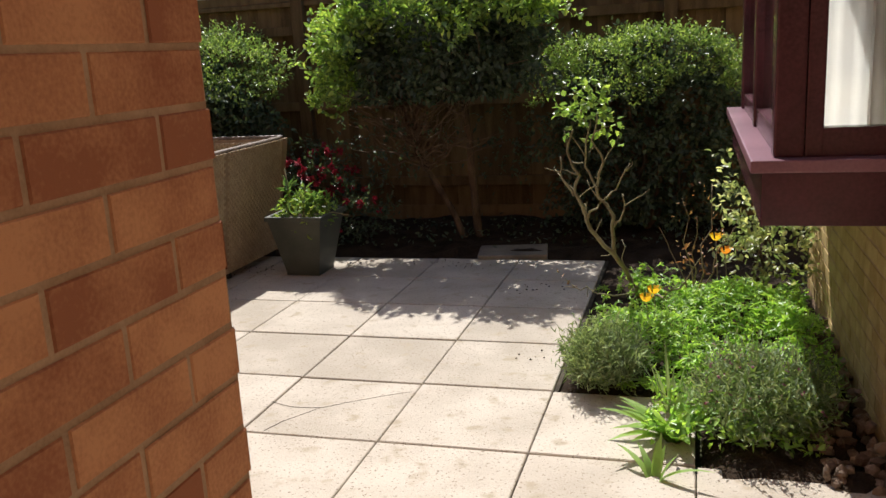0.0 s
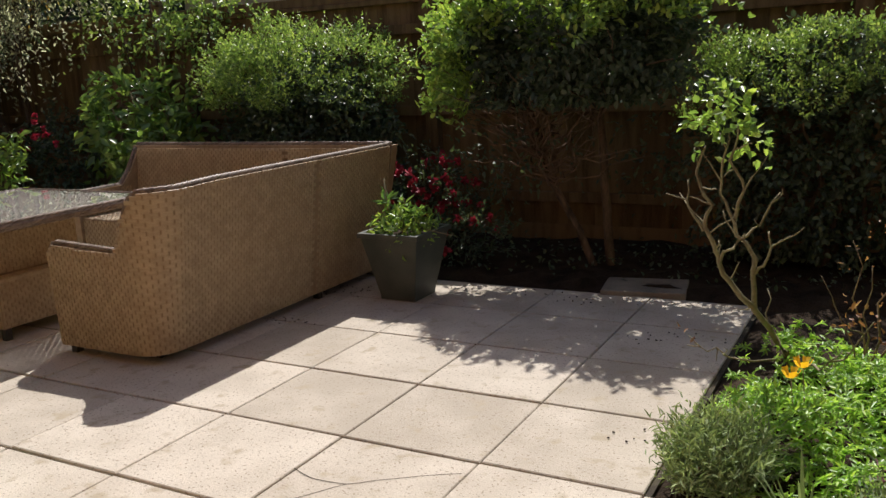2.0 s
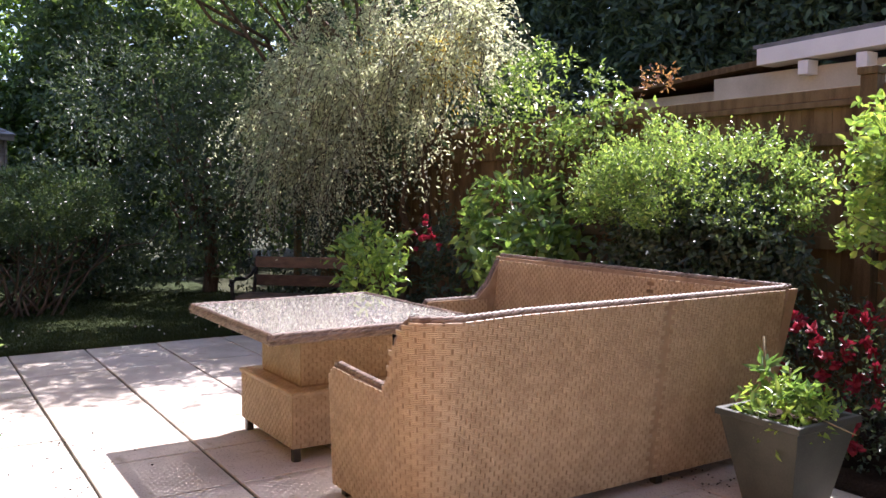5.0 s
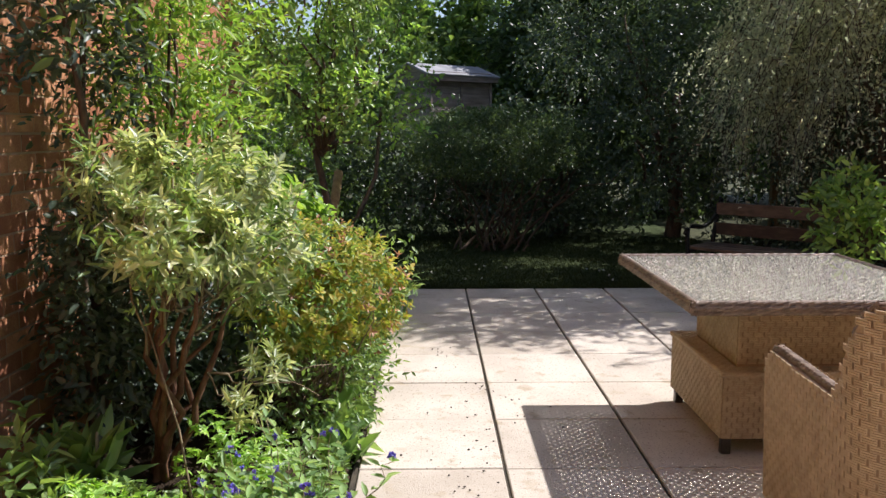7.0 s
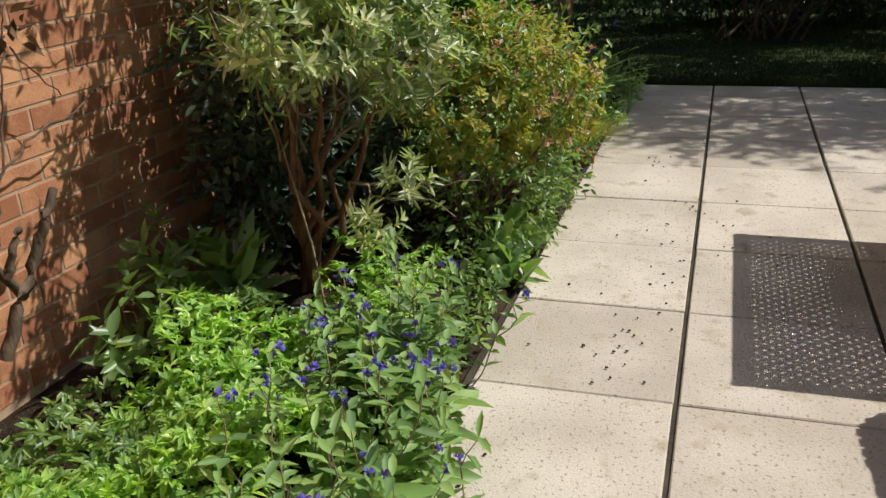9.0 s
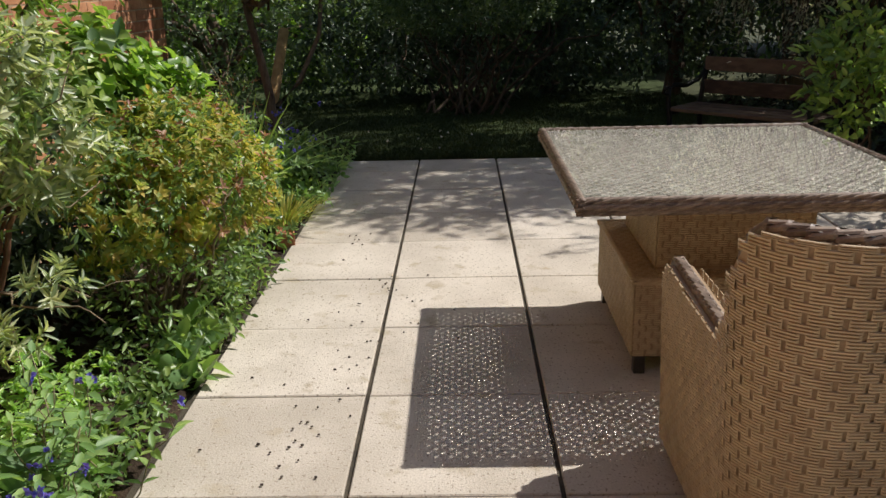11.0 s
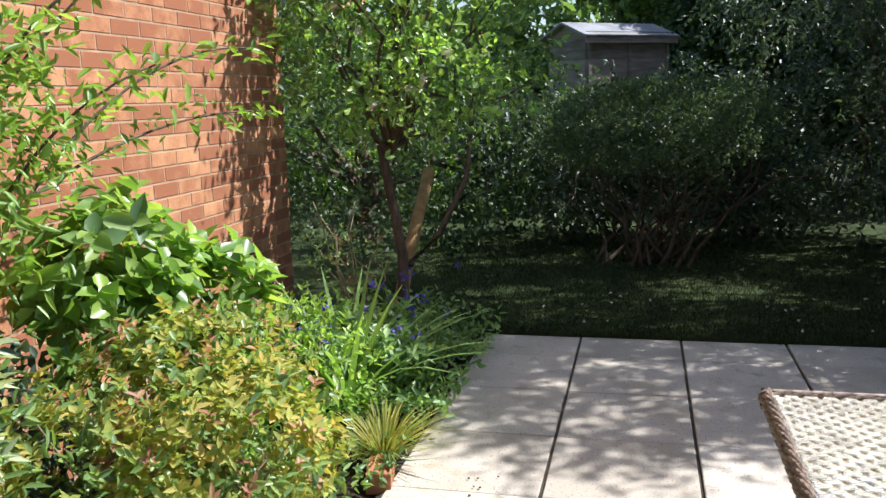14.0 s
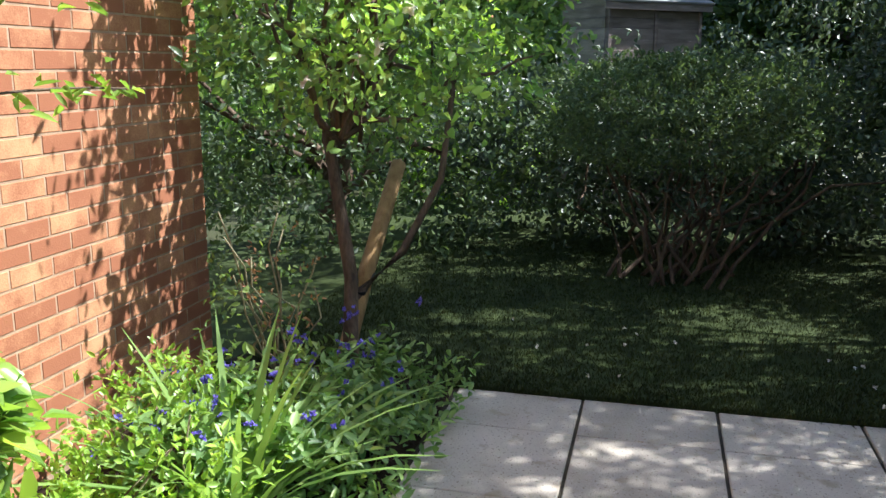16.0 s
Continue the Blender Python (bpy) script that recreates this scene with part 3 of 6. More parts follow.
def brick_face(wall, axis, sign, plane, start, stop, height, near, material, quoin=False):
    """Stretcher bond on one face. near(u, z): these bricks are parts, the rest one joined mesh."""
    meshes = {}
    jv, jf, singles = [], [], 0
    rows = int(height / COURSE)
    rg = np.random.default_rng(int(abs(plane) * 100))
    for r in range(rows):
        z = (r + 0.5) * COURSE
        u = start if r % 2 == 0 else start - BRICK_L / 2
        while u < stop - 0.02:
            a, b = max(u, start), min(u + BRICK_L, stop)
            if b - a > 0.03:
                ln = round(b - a, 3)
                key = ln
                if key not in meshes:
                    meshes[key] = brick_mesh(ln, axis, sign)
                    meshes[key].materials.append(material)
                mid = (a + b) / 2
                jog = rg.normal(0, 0.0004, 2)
                at = (mid, plane + jog[0], z + jog[1]) if axis == 0 else (plane + jog[0], mid, z + jog[1])
                if singles < 300 and near(mid, z):
                    ob = new("brick", meshes[key])
                    ob.location = at
                    ob.parent = wall
                    singles += 1
                else:
                    s = len(jv)
                    jv += [(v.co.x + at[0], v.co.y + at[1], v.co.z + at[2]) for v in meshes[key].vertices]
                    jf += [tuple(i + s for i in p.vertices) for p in meshes[key].polygons]
            u += BRICK_L
    if jv:
        mesh_part("brickwork", jv, jf, material, wall, kind="stuff")


wall_south = thing("wall_south", "sunlit orange-red brick house wall behind the border", "wall", kind="structure")
part("wall_core", boxed((WALL_END + 0.008, -6.2, -0.1), (WALL_EAST - 0.008, WALL_Y - 0.008, 4.6)), M_MORTAR, wall_south, "pale sandy mortar")
part("roof", boxed((WALL_END - 0.3, -6.5, 4.6), (WALL_EAST + 0.3, WALL_Y + 0.3, 4.75)), M_FELT, wall_south)
wall_gable = thing("wall_gable", "shaded red brick corner of the house beside the path", "wall", kind="structure")
wall_east = thing("wall_east", "yellow brick house wall below the bay window", "wall", kind="structure")
part("wall_core", boxed((2.438, -7.0, -0.1), (2.75, 1.80, 4.6)), M_MORTAR, wall_east, "pale sandy mortar")
part("wall_return", boxed((2.75, 1.5, -0.1), (6.0, 1.80, 4.6)), M_YBRICK, wall_east)
wall_back = part("wall_back", boxed((1.1, -6.6, -0.1), (2.45, -6.3, 4.6)), M_BRICK)
tagged(wall_back, "red brick wall closing the side passage", "wall", kind="structure")

# ---- patio ----
patio = thing("patio", "sunlit buff concrete slab patio with dark mossy joints", "patio", kind="structure")
part("joint_bedding", boxed((-6.42, -1.22, -0.05), (1.22, 2.36, -0.012)), M_JOINT, patio, "dark soil and moss in the joints")
part("path_bedding", boxed((-0.9, -6.3, -0.05), (2.43, -0.62, -0.014)), M_JOINT, patio)

# ---- fence ----
FENCE_Y = 3.80
fence = thing("fence", "brown feather-edge timber garden fence with square posts", "fence", kind="structure")
board_mesh = bpy.data.meshes.new("fence_board")
bm = boxed((-0.0625, -0.009, 0.0), (0.0625, 0.009, 1.875), 0.003)
bm.to_mesh(board_mesh)
bm.free()
board_mesh.materials.append(M_FENCE)
for i in range(118):
    ob = new("board", board_mesh)
    ob.location = (-9.8 + i * 0.112, FENCE_Y + 0.012 * (i % 2), 0.06)
    ob.rotation_euler = (0, 0, radians(4))
    ob.parent = fence
for x in (-10.6, -7.6, -4.6, -1.60, 1.60, 3.4):
    part("post", boxed((x - 0.055, FENCE_Y - 0.10, -0.1), (x + 0.055, FENCE_Y - 0.012, 2.10), 0.006), M_FENCE, fence)
    part("post_cap", boxed((x - 0.07, FENCE_Y - 0.115, 2.10), (x + 0.07, FENCE_Y + 0.01, 2.15), 0.012), M_FENCE, fence)
for z in (0.35, 1.05, 1.72):
    part("rail", boxed((-10.6, FENCE_Y - 0.055, z - 0.04), (3.5, FENCE_Y - 0.016, z + 0.04), 0.004), M_FENCE, fence)
part("gravel_board", boxed((-10.6, FENCE_Y - 0.03, -0.05), (3.5, FENCE_Y - 0.012, 0.13), 0.004), M_FENCE, fence)
part("capping_rail", boxed((-10.6, FENCE_Y - 0.05, 1.93), (3.5, FENCE_Y + 0.05, 1.97), 0.006), M_FENCE, fence)
part("trellis_strip", boxed((-10.6, FENCE_Y - 0.03, 1.972), (3.5, FENCE_Y + 0.03, 2.05), 0.006), M_FENCE, fence)
# ---- bay window ----
bay = thing("bay_window", "maroon painted wooden bay window with a deep sill", "window", (2.2, 0.2, 1.0))
bay.location = (0, 0, 0)
BX, BY0, BY1 = 1.95, -0.69, 1.45
part("sill", boxed((BX, BY0, 1.05), (2.43, BY1, 1.09), 0.006), M_SILL, bay, "lighter maroon painted sill")
part("apron", boxed((BX + 0.035, BY0 + 0.02, 0.88), (2.43, BY1 - 0.02, 1.05), 0.004), M_MAROON, bay)
part("head", boxed((BX + 0.02, BY0 + 0.02, 2.35), (2.43, BY1 - 0.02, 2.60), 0.006), M_MAROON, bay)
FX, FY = BX + 0.07, BY0 + 0.06
for y in (FY, 0.34, BY1 - 0.15):
    part("mullion", boxed((FX, y, 1.09), (FX + 0.09, y + 0.09, 2.35), 0.008), M_MAROON, bay)
part("end_post", boxed((FX + 0.092, FY + 0.004, 1.09), (FX + 0.145, FY + 0.08, 2.35), 0.006), M_MAROON, bay)
for y0, y1 in ((FY + 0.09, 0.34), (0.43, BY1 - 0.15)):
    case = part("casement", box(boxed((FX + 0.01, y0, 1.09), (FX + 0.07, y1, 1.17), 0.005), (FX + 0.01, y0, 2.27), (FX + 0.07, y1, 2.35), 0.005), M_MAROON, bay)
    g = part("pane", boxed((FX + 0.035, y0, 1.17), (FX + 0.041, y1, 2.27)), m_glass, case, "clear glass pane")
    g.visible_shadow = False
end = part("end_casement", box(boxed((FX + 0.11, FY + 0.01, 1.09), (2.43, FY + 0.07, 1.18), 0.005), (FX + 0.11, FY + 0.01, 2.27), (2.43, FY + 0.07, 2.35), 0.005), M_MAROON, bay)
g = part("pane", boxed((FX + 0.13, FY + 0.035, 1.18), (2.43, FY + 0.041, 2.27)), m_glass, end, "clear glass pane")
g.visible_shadow = False
part("inner_sill", boxed((FX + 0.09, FY + 0.08, 1.02), (2.43, BY1 - 0.1, 1.10)), M_INTERIOR, bay, "white inner sill")
# pleated net curtain just behind the panes
cv, cf = [], []
for i in range(60):
    y = FY + 0.10 + i * 0.03
    x = 2.30 + 0.018 * math.sin(i * 1.9)
    cv += [(x, y, 1.12), (x, y, 2.33)]
    if i:
        cf.append((2 * i - 2, 2 * i, 2 * i + 1, 2 * i - 1))
curtain = mesh_part("curtain", cv, cf, M_CURTAIN, smooth=True)
cv, cf = [], []
for i in range(16):
    x, y = 2.15 + i * 0.02, FY + 0.13 + 0.012 * math.sin(i * 2.1)
    cv += [(x, y, 1.12), (x, y, 2.33)]
    if i:
        cf.append((2 * i - 2, 2 * i, 2 * i + 1, 2 * i - 1))
end_curtain = mesh_part("curtain", cv, cf, M_CURTAIN, smooth=True)
tagged(end_curtain, "white net curtain hanging at the bay's end pane", "curtain")
tagged(curtain, "white pleated net curtain behind the bay window", "curtain")

# ---- corner sofa ----
SX, SY = -1.32, 0.31          # outer bottom corner of the long back
SEAT, ARM, BACK = 0.40, 0.60, 0.895
LEAN_OUT = 0.12
SOFA_N = 2.40                  # outer bottom of the rear back
SOFA_W = -3.70
sofa = thing("corner_sofa", "honey-brown woven rattan corner sofa without cushions", "sofa", (SX, SY, 0))
sofa.location = (0, 0, 0)


def slab_from_outline(outline, normal, thick):
    """A plate with the given outline (points in order), thick along normal."""
    bm = bmesh.new()
    nrm = Vector(normal)
    a = [bm.verts.new(Vector(p)) for p in outline]
    b = [bm.verts.new(Vector(p) + nrm * thick) for p in outline]
    bm.faces.new(a[::-1])
    bm.faces.new(b)
    k = len(a)
    for i in range(k):
        bm.faces.new((a[i], a[(i + 1) % k], b[(i + 1) % k], b[i]))
    bmesh.ops.recalc_face_normals(bm, faces=bm.faces[:])
    return bm


# the end arm turns a round corner into the long back: one sheet, u metres along its foot
ARM_FRONT = -2.03
end_w = SX - ARM_FRONT
ROUND = 0.16
STRAIGHT = end_w - ROUND
TURN = ROUND * math.pi / 2
LONG = SOFA_N - SY - ROUND
SHEET = STRAIGHT + TURN + LONG


def sheet_top(u):
    """Upper edge: level arm, then the sweep round the corner up to the back."""
    if u < 0.05:
        return ARM - 0.05 + 0.05 * math.sin(u / 0.05 * math.pi / 2)
    if u < 0.50:
        return ARM - 0.02 * (u - 0.05) / 0.45
    if u < 0.68:
        t = (u - 0.50) / 0.18
        return ARM - 0.02 + (BACK - 0.012 - ARM + 0.02) * (t * t * (3 - 2 * t)) ** 0.8
    return BACK - 0.012 * max(0.0, 1 - (u - 0.68) / 0.4)


def sheet(u, z, inward=0.0):
    """A point of the sheet; it leans outward with height, most along the back."""
    t = min(1.0, max(0.0, (u - STRAIGHT) / TURN))
    ang = t * math.pi / 2
    x = ARM_FRONT + min(u, STRAIGHT) + ROUND * math.sin(ang)
    y = SY + ROUND * (1 - math.cos(ang)) + max(0.0, u - STRAIGHT - TURN)
    n = Vector((math.sin(ang), -math.cos(ang), 0))
    lean = 0.03 + (LEAN_OUT - 0.03) * t
    return Vector((x, y, z)) + n * (lean * z / BACK - inward)


SEAMS = (STRAIGHT + TURN + 1.12,)
steps = [SHEET * i / 90 for i in range(91)]
cv, cf = [], []
for i, u in enumerate(steps):
    zt = sheet_top(u) - 0.004
    cv += [sheet(u, 0.05, 0.004), sheet(u, zt, 0.004), sheet(u, zt, 0.066), sheet(u, 0.05, 0.066)]
    if i:
        b = 4 * i
        cf += [(b - 4, b, b + 1, b - 3), (b - 3, b + 1, b + 2, b - 2), (b - 2, b + 2, b + 3, b - 1), (b - 1, b + 3, b, b - 4)]
cf += [(0, 1, 2, 3), tuple(range(len(cv) - 1, len(cv) - 5, -1))]
mesh_part("long_back", cv, cf, M_RATTAN_BACK, sofa)
RB = [(SX, SOFA_N, 0.06), (SOFA_W, SOFA_N, 0.06), (SOFA_W, SOFA_N + 0.10, BACK), (SX + LEAN_OUT, SOFA_N + 0.10, BACK)]
part("rear_back", slab_from_outline(RB, (0, -1, 0), 0.07), M_RATTAN_BACK, sofa)
far_arm = [(SOFA_W, 1.78, 0.06), (SOFA_W, 1.77, 0.55), (SOFA_W, 1.80, 0.60), (SOFA_W, 2.22, 0.60), (SOFA_W, 2.32, 0.70), (SOFA_W, 2.42, 0.86), (SOFA_W, 2.49, BACK), (SOFA_W, SOFA_N, 0.06)]
part("far_arm", slab_from_outline(far_arm, (1, 0, 0), 0.07), M_RATTAN_BACK, sofa)
part("long_seat", boxed((-2.00, SY + 0.09, 0.10), (SX - 0.07, SOFA_N - 0.07, SEAT), 0.012), M_RATTAN_BACK, sofa)
part("rear_seat", boxed((SOFA_W + 0.07, 1.80, 0.10), (-2.001, SOFA_N - 0.07, SEAT), 0.012), M_RATTAN_BACK, sofa)
run = SOFA_N - SY
w = Weave(fill=0.86)
w.skin(lambda u, z: sheet(u, z), SHEET, 0.05, sheet_top, SEAMS)
w.part("outer_weave", M_RATTAN, sofa)
w = Weave(fill=0.84)
w.panel((SX - 0.076, SOFA_N - 0.08, SEAT), (0, -(run - 0.36), 0), (LEAN_OUT * 0.56, 0, BACK - SEAT - 0.02))
w.panel((SOFA_W + 0.08, SOFA_N - 0.060, SEAT), (SX - SOFA_W - 0.12, 0, 0), (0, 0.06, BACK - SEAT - 0.02), lambda u, v: abs(u - 1.52) > 0.012)
w.part("inner_back_weave", M_RATTAN, sofa)
w = Weave()
w.panel((SOFA_W + 0.075, SOFA_N - 0.1, SEAT), (0, -0.5, 0), (0, 0, 0.19))
w.panel((-2.004, SOFA_N - 0.6, 0.11), (0, -(run - 0.70), 0), (0, 0, SEAT - 0.12))
w.panel((SOFA_W + 0.08, 1.796, 0.11), (-2.0 - SOFA_W - 0.09, 0, 0), (0, 0, SEAT - 0.12))
w.panel((-2.0, SY + 0.08, SEAT + 0.003), (SX + 2.0 - 0.08, 0, 0), (0, run - 0.16, 0))
w.panel((SOFA_W + 0.08, 1.80, SEAT + 0.003), (-2.0 - SOFA_W - 0.09, 0, 0), (0, SOFA_N - 1.88, 0))
w.panel((ARM_FRONT + end_w - 0.26, SY + 0.075, SEAT), (-(end_w - 0.29), 0, 0), (0, 0, 0.18))
w.part("seat_weave", M_RATTAN, sofa)
w = Weave()
cap = [sheet(u, sheet_top(u) + 0.004, 0.033) for u in steps]
w.rope([sheet(0, 0.06, 0.03) - Vector((0.008, 0, 0)), sheet(0, 0.53, 0.03) - Vector((0.010, 0, 0))] + cap, 0.019, 0.024)
w.rope([cap[-1], (SX + LEAN_OUT - 0.035, SOFA_N + 0.06, BACK + 0.006), (SOFA_W + 0.03, SOFA_N + 0.065, BACK + 0.006)], 0.019, 0.024)
w.rope([(SOFA_W + 0.035, p[1], p[2]) for p in far_arm[:0:-1]][1:], 0.021, 0.024)
w.part("braided_border", M_BRAID, sofa, "worn braided rattan border")
for x, y in ((-1.46, 0.46), (-1.98, 0.36), (-1.36, 1.68), (-1.36, 2.34), (-1.98, 1.62), (-2.9, 1.84), (-3.64, 1.84), (-3.64, 2.34)):
    part("foot", boxed((x - 0.022, y - 0.022, 0.0), (x + 0.022, y + 0.022, 0.11), 0.004), M_METAL, sofa, "dark metal foot")

# ---- garden table ----
TX0, TX1, TY0, TY1, TZ = -3.43, -2.18, 0.07, 1.20, 0.73
table = thing("garden_table", "square rattan garden table with glass top and stepped base", "table")
BX0, BX1, BY_0, BY_1 = -3.28, -2.53, 0.32, 1.04
part("lower_base", boxed((BX0, BY_0, 0.07), (BX1, BY_1, 0.355), 0.006), M_RATTAN_BACK, table)
part("upper_base", boxed((BX0 + 0.10, BY_0 + 0.09, 0.355), (BX1 - 0.10, BY_1 - 0.09, 0.675), 0.006), M_RATTAN_BACK, table)
for nm, x0, x1, y0, y1, z0, z1 in (("lower_base_weave", BX0, BX1, BY_0, BY_1, 0.075, 0.35), ("upper_base_weave", BX0 + 0.10, BX1 - 0.10, BY_0 + 0.09, BY_1 - 0.09, 0.37, 0.675)):
    w = Weave(fill=0.84)
    h = (0, 0, z1 - z0)
    w.panel((x0, y0 - 0.002, z0), (x1 - x0, 0, 0), h).panel((x1 + 0.002, y0, z0), (0, y1 - y0, 0), h)
    w.panel((x1, y1 + 0.002, z0), (x0 - x1, 0, 0), h).panel((x0 - 0.002, y1, z0), (0, y0 - y1, 0), h)
    if nm == "lower_base_weave":
        w.panel((x0, y0, z1 + 0.006), (x1 - x0, 0, 0), (0, y1 - y0, 0))
        w.rope([(x0, y0, z1), (x1, y0, z1), (x1, y1, z1), (x0, y1, z1), (x0, y0, z1)], 0.012, 0.02)
    w.part(nm, M_RATTAN, table)
# the top's woven sheet, with a small hole where a strand dips under
pv, pf = [], []
TW, TH = TY1 - TY0 - 0.05, TX1 - TX0 - 0.05
rows = int(TH / 0.022)
rh = TH / rows
for j in range(rows):
    for i in range(int(TW / 0.046) + 1):
        x0, x1 = i * 0.046, min(TW, i * 0.046 + 0.046)
        if x1 - x0 < 0.01:
            continue
        hx = x0 + (x1 - x0) * (0.40 if j % 2 else 0.90)
        y0, y1 = j * rh, j * rh + rh
        cy = (y0 + y1) / 2
        s = len(pv)
        for x, y in ((x0, y0), (x1, y0), (x1, y1), (x0, y1), (hx - 0.0032, cy - 0.0045), (hx + 0.0032, cy - 0.0045), (hx + 0.0032, cy + 0.0045), (hx - 0.0032, cy + 0.0045)):
            pv.append((TX1 - 0.025 - y, TY0 + 0.025 + x, TZ - 0.014))
        pf += [(s, s + 1, s + 5, s + 4), (s + 1, s + 2, s + 6, s + 5), (s + 2, s + 3, s + 7, s + 6), (s + 3, s, s + 4, s + 7)]
mesh_part("top_sheet", pv, pf, M_RATTAN_BACK, table, "dark woven rattan with small gaps", kind="stuff")
w = Weave(fill=0.78)
w.panel((TX1 - 0.025, TY0 + 0.025, TZ - 0.012), (0, TW, 0), (-TH, 0, 0))
w.part("top_weave", M_RATTAN_PALE, table, "sun-bleached woven rattan")
glass = part("glass_top", boxed((TX0 + 0.024, TY0 + 0.024, TZ - 0.006), (TX1 - 0.024, TY1 - 0.024, TZ - 0.001)), m_frost, table, "clear glass top")
glass.visible_shadow = False
rim = bmesh.new()
for lo, hi in (((TX0 + 0.006, TY0 + 0.006, TZ - 0.044), (TX1 - 0.006, TY0 + 0.04, TZ - 0.018)), ((TX0 + 0.006, TY1 - 0.04, TZ - 0.044), (TX1 - 0.006, TY1 - 0.006, TZ - 0.018)),
               ((TX0 + 0.006, TY0 + 0.04, TZ - 0.05), (TX0 + 0.04, TY1 - 0.04, TZ - 0.018)), ((TX1 - 0.04, TY0 + 0.04, TZ - 0.044), (TX1 - 0.006, TY1 - 0.04, TZ - 0.018))):
    box(rim, lo, hi)
part("top_rim", rim, M_RATTAN_BACK, table)
w = Weave()
for z, inset in ((TZ - 0.008, 0.013), (TZ - 0.024, 0.008), (TZ - 0.040, 0.012)):
    a, b, c, d = (TX0 + inset, TY0 + inset, z), (TX1 - inset, TY0 + inset, z), (TX1 - inset, TY1 - inset, z), (TX0 + inset, TY1 - inset, z)
    w.rope([a, b, c, d, a], 0.012, 0.024)
w.part("braided_rim", M_BRAID, table, "thick braided rattan rim")
part("apron_frame", boxed((BX0 + 0.05, BY_0 + 0.05, 0.665), (BX1 - 0.05, BY_1 - 0.05, 0.69)), M_METAL, table)
for x in (BX0 + 0.03, BX1 - 0.03):
    for y in (BY_0 + 0.03, BY_1 - 0.03):
        part("foot", boxed((x - 0.02, y - 0.02, 0), (x + 0.02, y + 0.02, 0.08), 0.004), M_METAL, table, "dark metal foot")

# ---- garden bench ----
bench = thing("garden_bench", "weathered slatted garden bench with curled iron arms", "bench", (-6.25, 1.91, 0))
BW, BS = 1.15, 0.36
for i in range(4):
    x = 0.20 - i * 0.115
    part("seat_slat", boxed((x - 0.048, -BW / 2, BS - 0.025), (x + 0.048, BW / 2, BS), 0.006), M_BENCH, bench)
for i, z in enumerate((0.48, 0.66)):
    part("back_slat", boxed((-0.27 - i * 0.02, -BW / 2 + 0.02, z - 0.055), (-0.245 - i * 0.02, BW / 2 - 0.02, z + 0.055), 0.006), M_BENCH, bench)
for s in (-1, 1):
    y = s * (BW / 2 - 0.02)
    t = Tubes(8)
    t.add([(0.24, y, 0), (0.21, y, 0.15), (0.23, y, 0.30), (0.26, y, 0.42), (0.25, y, 0.51), (0.18, y, 0.53), (0.0, y, 0.51), (-0.16, y, 0.54), (-0.27, y, 0.60)], 0.022, 0.018)
    t.add([(-0.30, y, 0), (-0.23, y, 0.2), (-0.22, y, 0.36), (-0.27, y, 0.55), (-0.31, y, 0.70), (-0.34, y, 0.75), (-0.37, y, 0.73)], 0.022, 0.018)
    t.add([(0.23, y, 0.31), (0.0, y, 0.325), (-0.23, y, 0.31)], 0.018, 0.018)
    t.add([(0.27, y, 0.46), (0.31, y, 0.48), (0.30, y, 0.52), (0.26, y, 0.52)], 0.014, 0.012)
    t.part("iron_end", M_IRON, bench, "black curled cast-iron end")
bench.rotation_euler = (0, 0, radians(-45))

# ---- square planter ----
planter = thing("planter", "dark grey-green square tapered planter on the patio", "plant pot", (-0.83, 1.92, 0))
pm = bmesh.new()
rings = [(0.125, 0.0), (0.125, 0.02), (0.20, 0.40), (0.215, 0.40), (0.215, 0.43), (0.185, 0.43), (0.175, 0.37)]
rv = []
for h, z in rings:
    rv.append([pm.verts.new((sx * h, sy * h, z)) for sx, sy in ((-1, -1), (1, -1), (1, 1), (-1, 1))])
for a, b in zip(rv, rv[1:]):
    for i in range(4):
        pm.faces.new((a[i], a[(i + 1) % 4], b[(i + 1) % 4], b[i]))
pm.faces.new(rv[0][::-1])
bmesh.ops.bevel(pm, geom=[e for e in pm.edges], offset=0.003, segments=1, affect="EDGES")
part("pot", pm, M_POT, planter)
part("pot_soil", boxed((-0.178, -0.178, 0.30), (0.178, 0.178, 0.385)), M_SOIL, planter, "dark potting soil")
planter.rotation_euler = (0, 0, radians(-1))
pot_plant = thing("pot_plant", "leafy young plant with pale tips in the planter", "plant", (-0.83, 1.92, 0.38))
pt = Tubes(6)
pt.add([(-0.10, 0, 0), (-0.11, -0.01, 0.18), (-0.13, 0.0, 0.36)], 0.008, 0.004)
pt.add([(-0.02, 0, 0), (-0.01, 0.02, 0.12), (0.01, 0.0, 0.24)], 0.007, 0.004)
pt.add([(0.05, 0, 0), (0.15, -0.02, 0.06), (0.34, -0.03, 0.03)], 0.005, 0.003)
pt.part("stem", M_ROSEWOOD, pot_plant)
whorls("top_leaves", pot_plant, L_COMFREY, [((-0.13, 0, 0.34), (0.015, 0.015, 0.03)), ((-0.12, 0, 0.22), (0.02, 0.02, 0.05)), ((0.01, 0, 0.22), (0.03, 0.03, 0.03)), ((0.06, 0, 0.12), (0.06, 0.06, 0.03))], 13, 7, (0.085, 0.026), 21, 1.2, "grey-green leaves in whorls", 0.2, 1.3)
foliage("low_leaves", pot_plant, L_BRIGHT, [((0.03, -0.02, 0.05), (0.16, 0.15, 0.08))], 120, 5, (0.05, 0.022), 0.07, 0.1, 0.5, 22)

